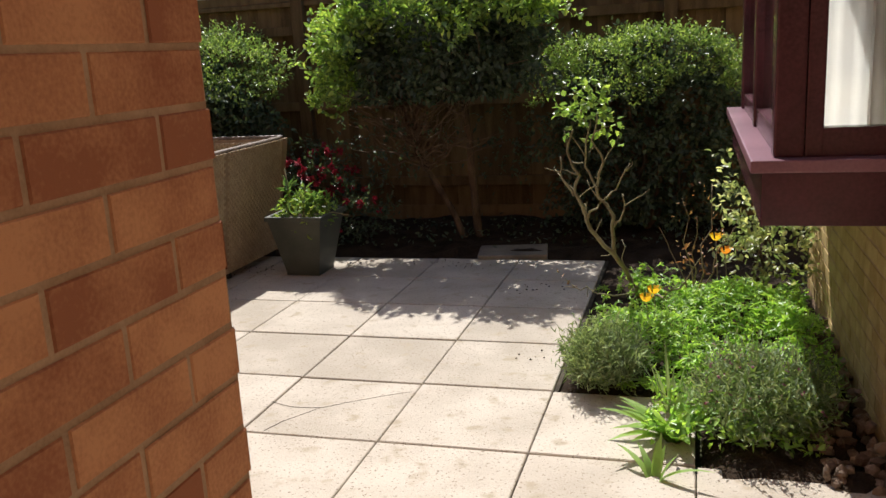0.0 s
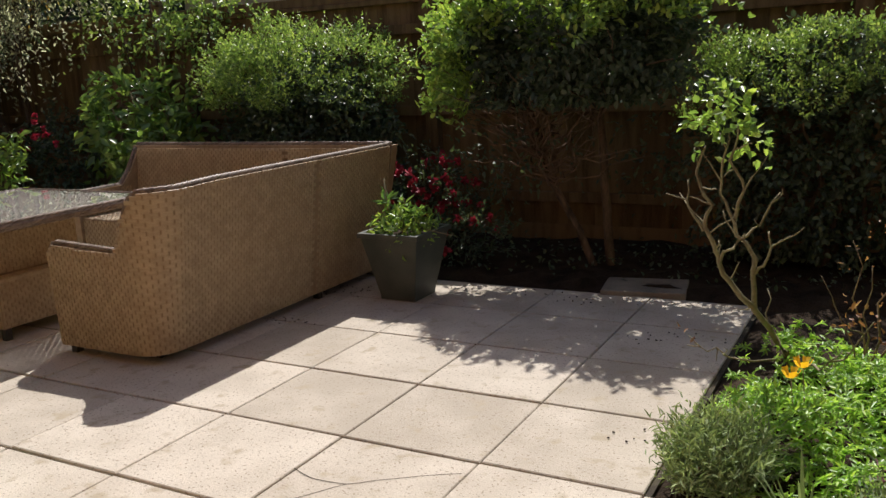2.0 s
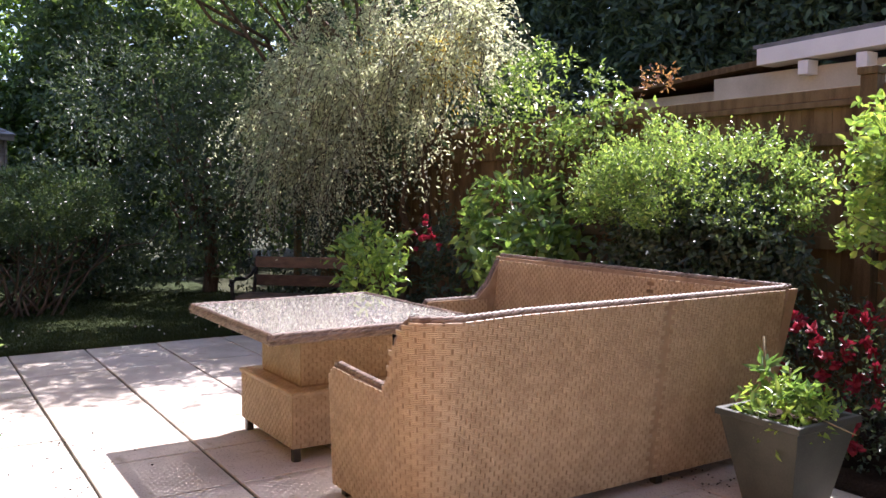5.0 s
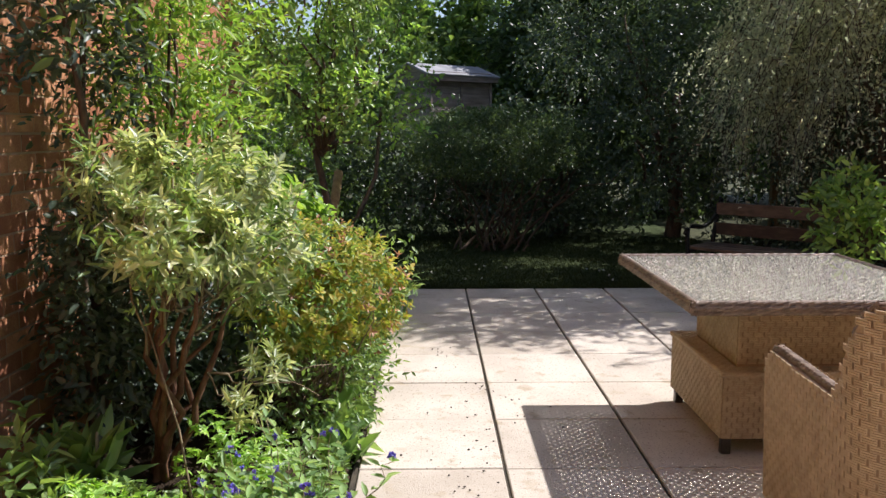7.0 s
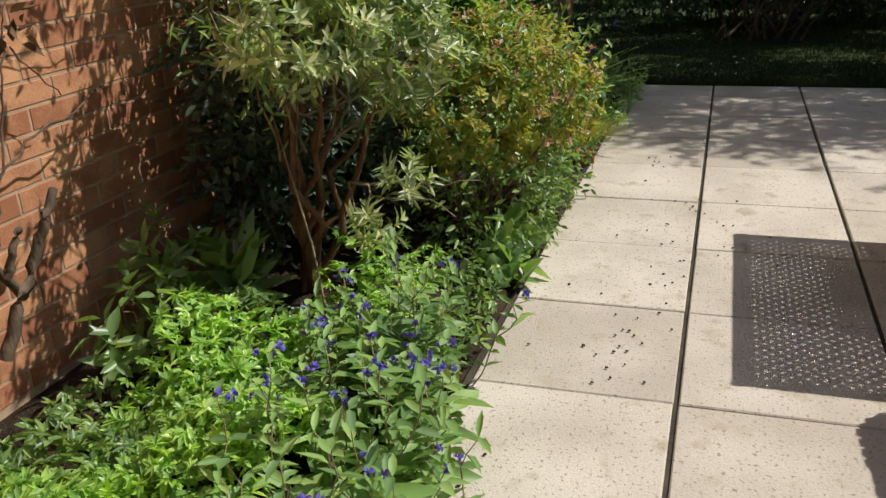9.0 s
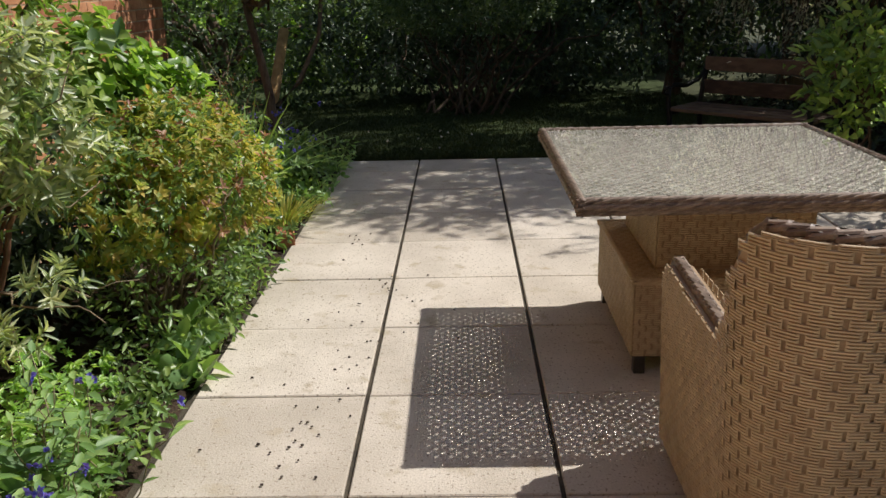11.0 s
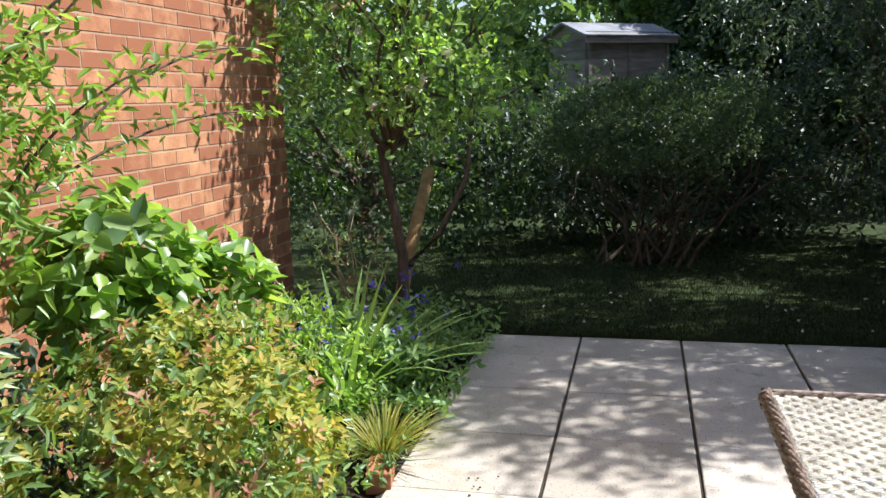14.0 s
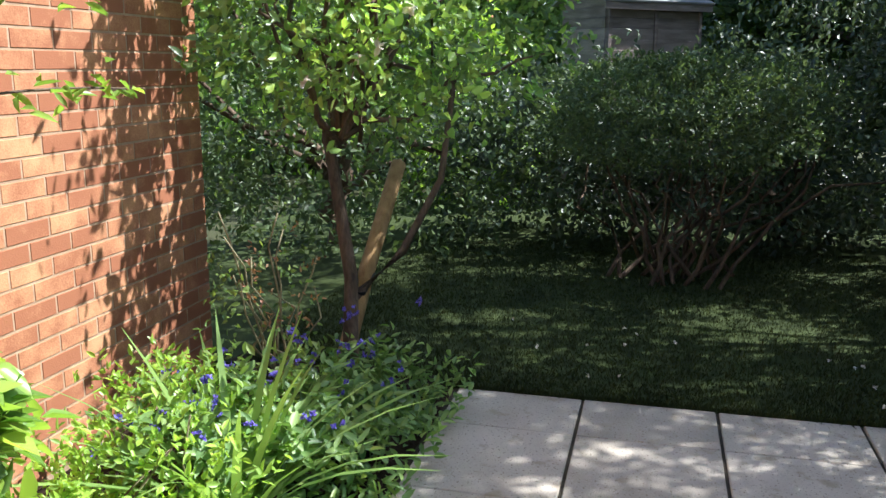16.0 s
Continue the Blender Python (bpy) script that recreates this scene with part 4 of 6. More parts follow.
# ---- drain cover in the north-east of the patio ----
drain = thing("drain_cover", "worn grey concrete drain cover at the patio edge", "drain cover", (0.52, 2.50, 0))
dm = boxed((-0.25, -0.17, -0.02), (0.25, 0.17, 0.030), 0.008)
part("lid", dm, M_STONE, drain)
# No hole is cut: a dark disc carries the shade of one.
hole = bmesh.new()
bmesh.ops.create_cone(hole, cap_ends=True, segments=20, radius1=0.026, radius2=0.026, depth=0.006, matrix=Matrix.Translation((0.03, 0.0, 0.030)))
part("lifting_hole_disc", hole, M_IRON, drain, "dark disc standing for the shaded lifting hole")
drain.rotation_euler = (0, 0, radians(9))

# ---- hedges and shrubs along the fence ----
photinia = thing("photinia", "clipped domed evergreen shrub with bright lit crown", "shrub", (-0.2, 3.2, 0))
photinia.location = (0, 0, 0)
dome = [((-0.08, 2.75, 1.50), (0.86, 0.46, 0.58)), ((0.35, 2.78, 1.45), (0.50, 0.42, 0.48)), ((-0.55, 2.72, 1.35), (0.40, 0.38, 0.46))]
# Sunlight and shade put into leaf colour: bright crown above, dark leaves below, inside.
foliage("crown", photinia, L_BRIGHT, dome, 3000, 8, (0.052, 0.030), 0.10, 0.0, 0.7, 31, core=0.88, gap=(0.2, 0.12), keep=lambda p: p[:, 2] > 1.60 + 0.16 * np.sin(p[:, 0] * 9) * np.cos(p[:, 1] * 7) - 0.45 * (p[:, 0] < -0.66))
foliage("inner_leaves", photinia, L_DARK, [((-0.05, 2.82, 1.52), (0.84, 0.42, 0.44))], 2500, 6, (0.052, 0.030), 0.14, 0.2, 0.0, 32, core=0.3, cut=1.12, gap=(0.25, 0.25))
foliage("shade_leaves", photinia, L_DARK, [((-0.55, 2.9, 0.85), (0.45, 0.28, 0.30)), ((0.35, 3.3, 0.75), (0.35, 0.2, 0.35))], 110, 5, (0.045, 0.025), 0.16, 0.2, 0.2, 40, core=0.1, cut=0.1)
rg = np.random.default_rng(33)
tw = Tubes(8)
tw.add(wander(rg, (0.13, 3.05, -0.02), (0.06, 3.0, 1.35), 8, 0.012), 0.034, 0.026)
tw.part("trunk", M_BARK, photinia, "straight brown stem")
tw = Tubes(8)
tw.add([(0.04, 2.98, -0.02), (-0.06, 2.96, 0.25), (-0.22, 2.93, 0.55), (-0.34, 2.90, 0.78), (-0.40, 2.86, 1.05), (-0.36, 2.84, 1.35)], 0.030, 0.014)
tw.part("trunk", M_BARK, photinia, "leaning brown stem")
tw = Tubes(5)
for i in range(150):
    k = rg.random()
    a = (-0.22 - 0.16 * k + rg.normal(0, 0.02), 2.92 + rg.normal(0, 0.03), 0.55 + 0.55 * k) if i % 5 else (0.07 + rg.normal(0, 0.01), 3.0, 0.95 + 0.3 * k)
    e = (a[0] + rg.normal(-0.02, 0.34), 2.76 + rg.normal(0, 0.2), a[2] + rg.uniform(0.12, 0.62))
    tw.add(wander(rg, a, e, 7, 0.035), 0.008, 0.002)
tw.part("bare_twig", M_BROWNTWIG, photinia, "bare brown inner twigs")["kind"] = "stuff"

hedge = thing("privet_hedge", "clipped small-leaved hedge in front of the fence", "hedge")
# Lit top and shaded body are two leaf colours: L_PRIVET over L_DARK.
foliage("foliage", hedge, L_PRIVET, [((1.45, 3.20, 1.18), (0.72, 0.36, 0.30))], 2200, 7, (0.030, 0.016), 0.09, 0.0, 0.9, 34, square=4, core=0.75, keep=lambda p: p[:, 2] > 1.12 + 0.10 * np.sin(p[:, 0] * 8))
foliage("lower_shaded_foliage", hedge, L_DARK, [((1.45, 3.25, 0.72), (0.70, 0.26, 0.66))], 1700, 6, (0.045, 0.030), 0.1, 0.2, 0.0, 35, square=4, core=0.5, cut=0.08)
twigs("stem", hedge, M_BARK, (1.45, 3.3, 0), [(0.95, 3.2, 1.0), (1.3, 3.2, 1.1), (1.7, 3.2, 1.1), (2.0, 3.2, 1.0)], 0.02, 0.008, 36)

privet = thing("privet_shrub", "rounded clipped privet shrub behind the sofa", "shrub")
# Sun on the clipped top and shade beneath are coloured into the leaves.
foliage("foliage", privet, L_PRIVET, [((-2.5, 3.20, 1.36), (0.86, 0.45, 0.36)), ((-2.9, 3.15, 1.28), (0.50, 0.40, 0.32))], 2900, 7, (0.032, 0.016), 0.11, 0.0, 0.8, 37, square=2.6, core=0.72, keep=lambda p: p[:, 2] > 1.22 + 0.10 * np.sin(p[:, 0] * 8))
foliage("lower_shaded_foliage", privet, L_DARK, [((-2.5, 3.25, 0.85), (0.80, 0.33, 0.62))], 2400, 6, (0.048, 0.030), 0.12, 0.2, 0.0, 38, core=0.3, cut=0.1)
twigs("stem", privet, M_BARK, (-2.5, 3.3, 0), [(-3.0, 3.2, 1.1), (-2.6, 3.15, 1.2), (-2.2, 3.2, 1.2), (-1.9, 3.2, 1.1)], 0.022, 0.008, 39)

azalea_red = thing("red_azalea", "low evergreen azalea covered in crimson flowers", "shrub")
rb = [((-1.22, 2.88, 0.46), (0.42, 0.34, 0.32)), ((-0.85, 2.70, 0.26), (0.32, 0.25, 0.22))]
foliage("foliage", azalea_red, L_DARK, rb, 420, 6, (0.038, 0.018), 0.1, 0.0, 0.4, 41)
rg = np.random.default_rng(42)
rd = unit(rg.normal(size=(74, 3)) + np.array([0.1, -0.7, 0.4]))
rc = np.array([rb[i % 4 == 3][0] for i in range(74)]) + rd * np.array([rb[i % 4 == 3][1] for i in range(74)]) * rg.uniform(0.85, 1.1, (74, 1))
petals("blossom", azalea_red, P_RED, rc, 0.042, 12, 43, "crimson flowers")
twigs("stem", azalea_red, M_BARK, (-1.2, 2.95, 0), [(-1.5, 2.9, 0.5), (-1.2, 2.85, 0.6), (-0.95, 2.75, 0.3)], 0.014, 0.005, 44)

hydra = thing("broadleaf_shrub", "large-leaved glossy green shrub against the fence", "shrub")
foliage("foliage", hydra, L_MID, [((-4.35, 3.15, 1.05), (0.55, 0.40, 0.42)), ((-4.0, 3.0, 0.75), (0.40, 0.35, 0.35))], 330, 5, (0.11, 0.055), 0.16, 0.3, 0.5, 45)
twigs("stem", hydra, M_TWIG, (-4.3, 3.2, 0), [(-4.7, 3.1, 1.2), (-4.3, 3.0, 1.3), (-3.9, 3.0, 1.1)], 0.018, 0.006, 46)

climber = thing("climber", "fresh green climber spilling over the fence top", "climbing plant")
foliage("foliage", climber, L_PRIVET, [((-4.55, 3.55, 2.15), (0.75, 0.28, 0.50)), ((-3.7, 3.6, 1.9), (0.42, 0.2, 0.24))], 420, 8, (0.055, 0.028), 0.24, 0.8, 0.4, 47, gap=(0.35, 0.3))
foliage("young_leaves", climber, P_CORAL, [((-3.4, 3.75, 2.25), (0.16, 0.08, 0.08))], 26, 4, (0.045, 0.018), 0.08, 0.0, 0.6, 48, label="coral red young leaves")
twigs("stem", climber, M_BARK, (-4.6, 3.6, 0), [(-4.9, 3.55, 1.8), (-4.5, 3.55, 2.2), (-3.8, 3.6, 1.9)], 0.02, 0.008, 49)

grey_tree = thing("grey_tree", "tall grey-leaved weeping shrub hanging over the fence", "tree")
gb_ = [((-6.6, 3.3, 2.4), (1.25, 0.75, 1.05)), ((-7.9, 3.0, 2.2), (1.2, 0.9, 1.0)), ((-5.8, 3.5, 2.9), (0.8, 0.5, 0.6)), ((-7.0, 2.6, 2.9), (1.0, 0.8, 0.8))]
rg = np.random.default_rng(50)
spots = []
for c, r, k in (((-6.3, 3.2, 2.75), (0.7, 0.35, 0.35), 26), ((-7.3, 2.7, 2.7), (0.9, 0.55, 0.5), 34), ((-8.3, 2.9, 2.3), (0.8, 0.5, 0.5), 22), ((-5.6, 3.45, 2.95), (0.5, 0.2, 0.2), 12), ((-7.4, 2.5, 1.9), (0.9, 0.45, 0.35), 16)):
    spots += [(tuple(np.array(c) + rg.normal(0, 0.6, 3) * np.array(r)), 0.10) for i in range(k)]
lines = weeping("crown", grey_tree, L_GREY, spots, 13, 26, (0.050, 0.022), 0.62, 51, (0.25, -0.25, 0.55), 1.25)
lines += weeping("plume", grey_tree, L_GREY, [((-5.2, 3.35, 2.9), 0.12), ((-5.6, 3.2, 3.1), 0.12), ((-5.0, 3.4, 2.75), 0.12), ((-6.0, 3.0, 3.2), 0.12), ((-5.4, 3.0, 3.0), 0.12), ((-6.6, 2.8, 3.2), 0.12)], 10, 34, (0.048, 0.020), 0.95, 60, (1.2, 0.0, 0.7), 0.75, "long pale arching shoots")
tl = Tubes(4)
for ln_ in lines[::2]:
    tl.add([tuple(q) for q in ln_], 0.006, 0.0025)
tl.part("shoot", M_BARK, grey_tree)["kind"] = "stuff"
# Dark core leaves: the crown's inner shade put into their colour.
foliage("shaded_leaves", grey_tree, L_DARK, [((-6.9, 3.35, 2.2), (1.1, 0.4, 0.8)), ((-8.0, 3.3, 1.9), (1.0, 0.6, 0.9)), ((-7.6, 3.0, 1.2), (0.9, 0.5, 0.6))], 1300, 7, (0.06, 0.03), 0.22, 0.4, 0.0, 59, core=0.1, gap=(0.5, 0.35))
foliage("yellow_leaves", grey_tree, L_YELLOW, [((-5.6, 3.25, 2.65), (0.40, 0.25, 0.22)), ((-6.3, 3.05, 2.85), (0.3, 0.25, 0.16))], 170, 8, (0.04, 0.018), 0.22, 0.6, 0.3, 52, label="yellow young leaves", gap=(0.3, 0.3))
twigs("trunk", grey_tree, M_BARK, (-7.0, 3.5, 0), [(-6.6, 3.3, 2.2), (-7.8, 3.0, 2.1), (-5.9, 3.4, 2.4), (-7.0, 2.8, 2.7)], 0.06, 0.02, 53, 0.08)

camellia = thing("camellia", "small glossy camellia bush beside the bench", "shrub")
foliage("foliage", camellia, L_BRIGHT, [((-5.45, 2.30, 0.72), (0.26, 0.24, 0.34))], 130, 6, (0.090, 0.040), 0.14, 0.2, 0.7, 54)
twigs("stem", camellia, M_BARK, (-5.45, 2.42, 0), [(-5.6, 2.3, 0.85), (-5.4, 2.28, 0.95), (-5.3, 2.35, 0.75)], 0.014, 0.006, 55)
rhodo = thing("red_shrub", "dark shrub with a few crimson flowers by the fence", "shrub")
foliage("foliage", rhodo, L_DARK, [((-5.7, 3.35, 0.6), (0.45, 0.3, 0.5))], 300, 6, (0.06, 0.028), 0.15, 0.1, 0.3, 56)
rg = np.random.default_rng(57)
petals("blossom", rhodo, P_RED, np.stack([rg.uniform(-5.9, -5.2, 9), rg.uniform(2.88, 3.0, 9), rg.uniform(0.7, 1.15, 9)], 1), 0.04, 12, 57, "crimson flowers")
ivy = thing("ivy", "dark ivy trailing over the shaded soil", "ivy", kind="stuff")
carpet("leaves", ivy, L_DARK, (-1.3, 2.5, 2.4, 3.6), 420, 0.10, (0.04, 0.026), 58)
carpet("leaves", ivy, L_DARK, (-9.0, 2.5, -2.0, 3.7), 2600, 0.25, (0.06, 0.04), 59)

# ---- rose bush ----
rose = thing("rose_bush", "gnarled rose bush with bare stems and leafy top", "rose bush", (0.12, 0.0, 0.0))
rt = Tubes(8)
rose_rng = np.random.default_rng(60)


def gnarl(line, r0, r1):
    """A knotted stem through the given points."""
    pts = []
    for a, b in zip(line, line[1:]):
        for t in (0.0, 0.34, 0.67):
            pts.append(tuple(np.array(a) + (np.array(b) - np.array(a)) * t + rose_rng.normal(0, 0.007, 3)))
    rt.add(pts + [line[-1]], r0 * 0.85, r1 * 0.8)
    for p in pts[4::2]:
        e = np.array(p) + rose_rng.normal(0, 0.055, 3) + np.array([0, 0, 0.05])
        rt.add(wander(rose_rng, p, e, 4, 0.008), 0.0042, 0.0016)


gnarl([(1.40, 1.38, -0.02), (1.33, 1.12, 0.20), (1.25, 1.00, 0.38), (1.13, 0.98, 0.52), (1.11, 0.97, 0.62), (1.06, 0.97, 0.70), (1.08, 0.98, 0.80), (1.03, 0.98, 0.92), (1.06, 0.99, 1.04)], 0.018, 0.006)
gnarl([(1.25, 1.00, 0.38), (1.26, 0.99, 0.50), (1.24, 1.00, 0.60), (1.17, 1.00, 0.72), (1.20, 1.00, 0.86), (1.16, 1.00, 0.98), (1.18, 1.00, 1.12)], 0.014, 0.005)
gnarl([(1.12, 0.97, 0.57), (1.20, 0.96, 0.66), (1.28, 0.96, 0.74), (1.35, 0.97, 0.86)], 0.009, 0.004)
gnarl([(1.06, 0.97, 0.70), (1.00, 0.98, 0.78), (0.99, 0.99, 0.90)], 0.008, 0.004)
gnarl([(1.17, 1.00, 0.72), (1.11, 1.01, 0.84), (1.13, 1.01, 1.02), (1.10, 1.0, 1.14)], 0.008, 0.004)
gnarl([(1.26, 0.99, 0.52), (1.32, 0.98, 0.60), (1.31, 0.98, 0.70)], 0.008, 0.004)
gnarl([(1.375, 1.30, 0.04), (1.52, 1.02, 0.14), (1.62, 1.02, 0.22), (1.70, 1.0, 0.36)], 0.008, 0.003)
gnarl([(1.36, 1.24, 0.08), (1.20, 0.98, 0.15), (1.12, 0.97, 0.19), (1.00, 0.96, 0.20)], 0.006, 0.003)
rt.part("stem", M_ROSEWOOD, rose, "pale green-brown knotted stems")
foliage("leaves", rose, L_BRIGHT, [((1.12, 1.0, 1.19), (0.12, 0.11, 0.09)), ((1.21, 1.0, 1.08), (0.09, 0.1, 0.07)), ((1.04, 0.98, 1.09), (0.06, 0.06, 0.05))], 40, 5, (0.044, 0.028), 0.06, 0.3, 0.5, 61)
foliage("young_growth", rose, P_CORAL, [((1.04, 0.96, 0.19), (0.06, 0.05, 0.04)), ((1.68, 1.02, 0.32), (0.06, 0.05, 0.06))], 9, 3, (0.035, 0.014), 0.08, 0.0, 0.7, 62, label="reddish young shoots")
# ---- east flower bed ----
cover = thing("ground_cover", "bright green ferny ground cover in the flower bed", "ground cover", kind="stuff")
carpet("leaves", cover, L_GROUND, (1.26, 0.0, 2.36, 1.42), 3400, 0.23, (0.034, 0.012), 63, fan=5, keep=lambda p: (p[:, 0] > 1.40 + 0.10 * np.sin(p[:, 1] * 9) - 0.16 * (p[:, 2] < 0.08)) & hollow(p, 0.14, 0.2, 63))
carpet("leaves", cover, L_GROUND, (1.62, -0.55, 2.25, 0.1), 800, 0.14, (0.040, 0.018), 64)
lav = thing("lavender", "small grey-green lavender bush at the patio edge", "lavender")
foliage("foliage", lav, L_LAVENDER, [((1.42, 0.08, 0.09), (0.13, 0.15, 0.09))], 620, 8, (0.038, 0.007), 0.11, 0.0, 2.2, 65, cut=0.0)
twigs("stem", lav, M_TWIG, (1.42, 0.08, 0), [(1.34, 0.0, 0.14), (1.42, 0.06, 0.17), (1.5, 0.12, 0.15), (1.38, 0.16, 0.14)], 0.004, 0.002, 64)
lav2 = thing("heather", "woody heather with faded pink flowers", "heather")
foliage("foliage", lav2, L_LAVENDER, [((2.05, -0.28, 0.10), (0.22, 0.24, 0.10))], 650, 8, (0.032, 0.008), 0.13, 0.0, 2.0, 66, cut=0.0)
foliage("green_shoot", lav2, L_MID, [((2.05, -0.28, 0.10), (0.22, 0.24, 0.08))], 260, 6, (0.03, 0.012), 0.10, 0.0, 1.2, 65, cut=0.0)
rg = np.random.default_rng(67)
petals("blossom", lav2, P_PINK, np.stack([rg.uniform(1.83, 2.25, 70), rg.uniform(-0.48, -0.02, 70), rg.uniform(0.12, 0.28, 70)], 1), 0.012, 5, 67, "faded pink flowers")


def clump(name, label, category, at, count, length, width, mat, seed, lean=0.5):
    """A tuft of long arching strap leaves."""
    th = thing(name, label, category, at)
    rg = np.random.default_rng(seed)
    v, f = [], []
    for i in range(count):
        a = rg.uniform(0, 2 * math.pi)
        tilt = lean * rg.uniform(0.3, 1.2)
        ln = length * rg.uniform(0.6, 1.1)
        out = np.array([math.cos(a), math.sin(a), 0])
        side = np.array([-math.sin(a), math.cos(a), 0])
        if count < 100:
            v, f = [], []
        s = len(v)
        for k in range(6):
            t = k / 5
            p = out * (tilt * ln * t + 0.35 * ln * tilt * t * t) + np.array([0, 0, ln * (t - tilt * 0.55 * t * t)]) + out * 0.02
            wd = width * (1 - t ** 2.2) * 0.5 + 0.001
            v += [p - side * wd, p + side * wd]
        for k in range(5):
            b = s + 2 * k
            f.append((b, b + 1, b + 3, b + 2))
        if count < 100:
            mesh_part("leaf", v, f, mat, th, smooth=True)
    if count >= 100:
        mesh_part("leaf_tuft", v, f, mat, th, smooth=True)
    return th


clump("strap_plant", "pale broad-leaved bulb plant in the flower bed", "plant", (1.72, -0.40, 0), 26, 0.22, 0.055, L_STRAP, 68, 0.9)
clump("daffodil_leaves", "upright blue-green daffodil leaves in the bed", "plant", (1.70, -0.14, 0), 14, 0.30, 0.014, L_LAVENDER, 69, 0.3)
clump("daffodil_leaves", "upright blue-green daffodil leaves in the bed", "plant", (1.66, -0.72, 0), 8, 0.17, 0.026, L_STRAP, 70, 1.0)


def poppy(at, height, mat, label, seed):
    th = thing("poppy", label, "poppy", (at[0], at[1], 0), group="poppies in the flower bed")
    Tubes(5).add([(0, 0, 0), (0.01, 0, height * 0.5), (0, 0.01, height)], 0.003, 0.002).part("stem", M_ROSEWOOD, th)
    v, f = [], []
    for k in range(5):
        a0 = k * 2 * math.pi / 5
        s = len(v)
        for i in range(4):
            for j in range(4):
                t, a = i / 3, a0 + (j - 1.5) * 0.30
                r = 0.036 * (t ** 0.7)
                v.append((r * math.cos(a), r * math.sin(a), height + 0.034 * t ** 1.6 + 0.003 * math.sin(j * 2.0 + k)))
        for i in range(3):
            for j in range(3):
                b = s + i * 4 + j
                f.append((b, b + 1, b + 5, b + 4))
    mesh_part("petals", v, f, mat, th, smooth=True)
    return th


poppy((1.90, 1.19), 0.41, P_YELLOW, "yellow poppy on a thin stem", 1)
poppy((1.95, 1.22), 0.33, P_ORANGE, "orange poppy on a thin stem", 2)
poppy((1.60, 0.70), 0.25, P_YELLOW, "yellow poppy on a thin stem", 3)
poppy((1.565, 0.66), 0.22, P_YELLOW, "yellow poppy on a thin stem", 4)
pale = thing("variegated_shrub", "pale variegated shrub at the house corner", "shrub")
foliage("foliage", pale, L_PIERIS, [((2.15, 1.75, 0.55), (0.18, 0.22, 0.38)), ((2.2, 1.5, 0.3), (0.2, 0.25, 0.2))], 190, 6, (0.045, 0.022), 0.12, 0.0, 0.5, 71)
twigs("stem", pale, M_BARK, (2.17, 1.75, 0), [(2.1, 1.7, 0.8), (2.22, 1.7, 0.7), (2.2, 1.5, 0.4)], 0.010, 0.004, 72)
dead = thing("bare_shrub", "bare reddish rose canes with dry tips", "shrub")
twigs("stem", dead, M_TWIG, (1.80, 1.25, 0), [(1.62, 1.3, 0.45), (1.72, 1.2, 0.62), (1.88, 1.3, 0.70), (1.98, 1.2, 0.48), (1.80, 1.1, 0.55)], 0.006, 0.002, 73, 0.03)
foliage("dry_growth", dead, P_CORAL, [((1.85, 1.25, 0.45), (0.16, 0.12, 0.22))], 16, 3, (0.022, 0.009), 0.05, 0.0, 0.3, 74)
rubble = thing("rubble", "loose brown stones heaped along the house wall", "stones", kind="stuff")
rg = np.random.default_rng(75)
sv, sf = [], []
ico = bmesh.new()
bmesh.ops.create_icosphere(ico, subdivisions=1, radius=1.0)
iv = np.array([v.co[:] for v in ico.verts])
ifc = [[v.index for v in fc.verts] for fc in ico.faces]
ico.free()
for i in range(240):
    c = np.array([rg.uniform(2.20, 2.43), rg.uniform(-0.7, 1.2), rg.uniform(0.0, 0.05)])
    s = len(sv)
    sv += list(c + iv * rg.uniform(0.012, 0.034, (1, 3)) * rg.uniform(0.8, 1.2, (len(iv), 1)))
    sf += [[q + s for q in t] for t in ifc]
mesh_part("stones", sv, sf, M_RUBBLE, rubble)

# ---- south border, along the brick wall ----
pieris = thing("pieris", "pale-leaved bushy shrub with twisted bare trunk", "shrub")
pb = [((-2.00, -1.78, 1.02), (0.30, 0.28, 0.22)), ((-2.25, -1.70, 1.14), (0.30, 0.28, 0.20)), ((-2.42, -1.58, 0.88), (0.26, 0.22, 0.20)), ((-2.08, -1.96, 1.20), (0.20, 0.20, 0.16))]
whorls("foliage", pieris, L_PIERIS, pb, 560, 10, (0.056, 0.018), 81, core=0.6, gap=(0.25, 0.2))
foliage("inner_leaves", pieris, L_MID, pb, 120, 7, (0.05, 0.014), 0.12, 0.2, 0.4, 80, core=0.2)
whorls("low_sprig", pieris, L_PIERIS, [((-2.16, -1.50, 0.50), (0.13, 0.09, 0.06)), ((-2.0, -1.55, 0.40), (0.10, 0.08, 0.08))], 24, 10, (0.055, 0.014), 79)
rg = np.random.default_rng(82)
for e in ((-2.0, -1.80, 0.95), (-2.25, -1.72, 1.05), (-2.4, -1.62, 0.82), (-2.1, -1.95, 1.1), (-2.15, -1.84, 0.9), (-2.3, -1.8, 0.95), (-2.05, -1.72, 0.8), (-2.42, -1.72, 0.7)):
    Tubes(7).add(wander(rg, (-2.32 + rg.normal(0, 0.035), -1.96 + rg.normal(0, 0.03), -0.02), e, 9, 0.028), 0.017, 0.007).part("trunk", M_REDBARK, pieris, "reddish-brown peeling stem")
tw = Tubes(4)
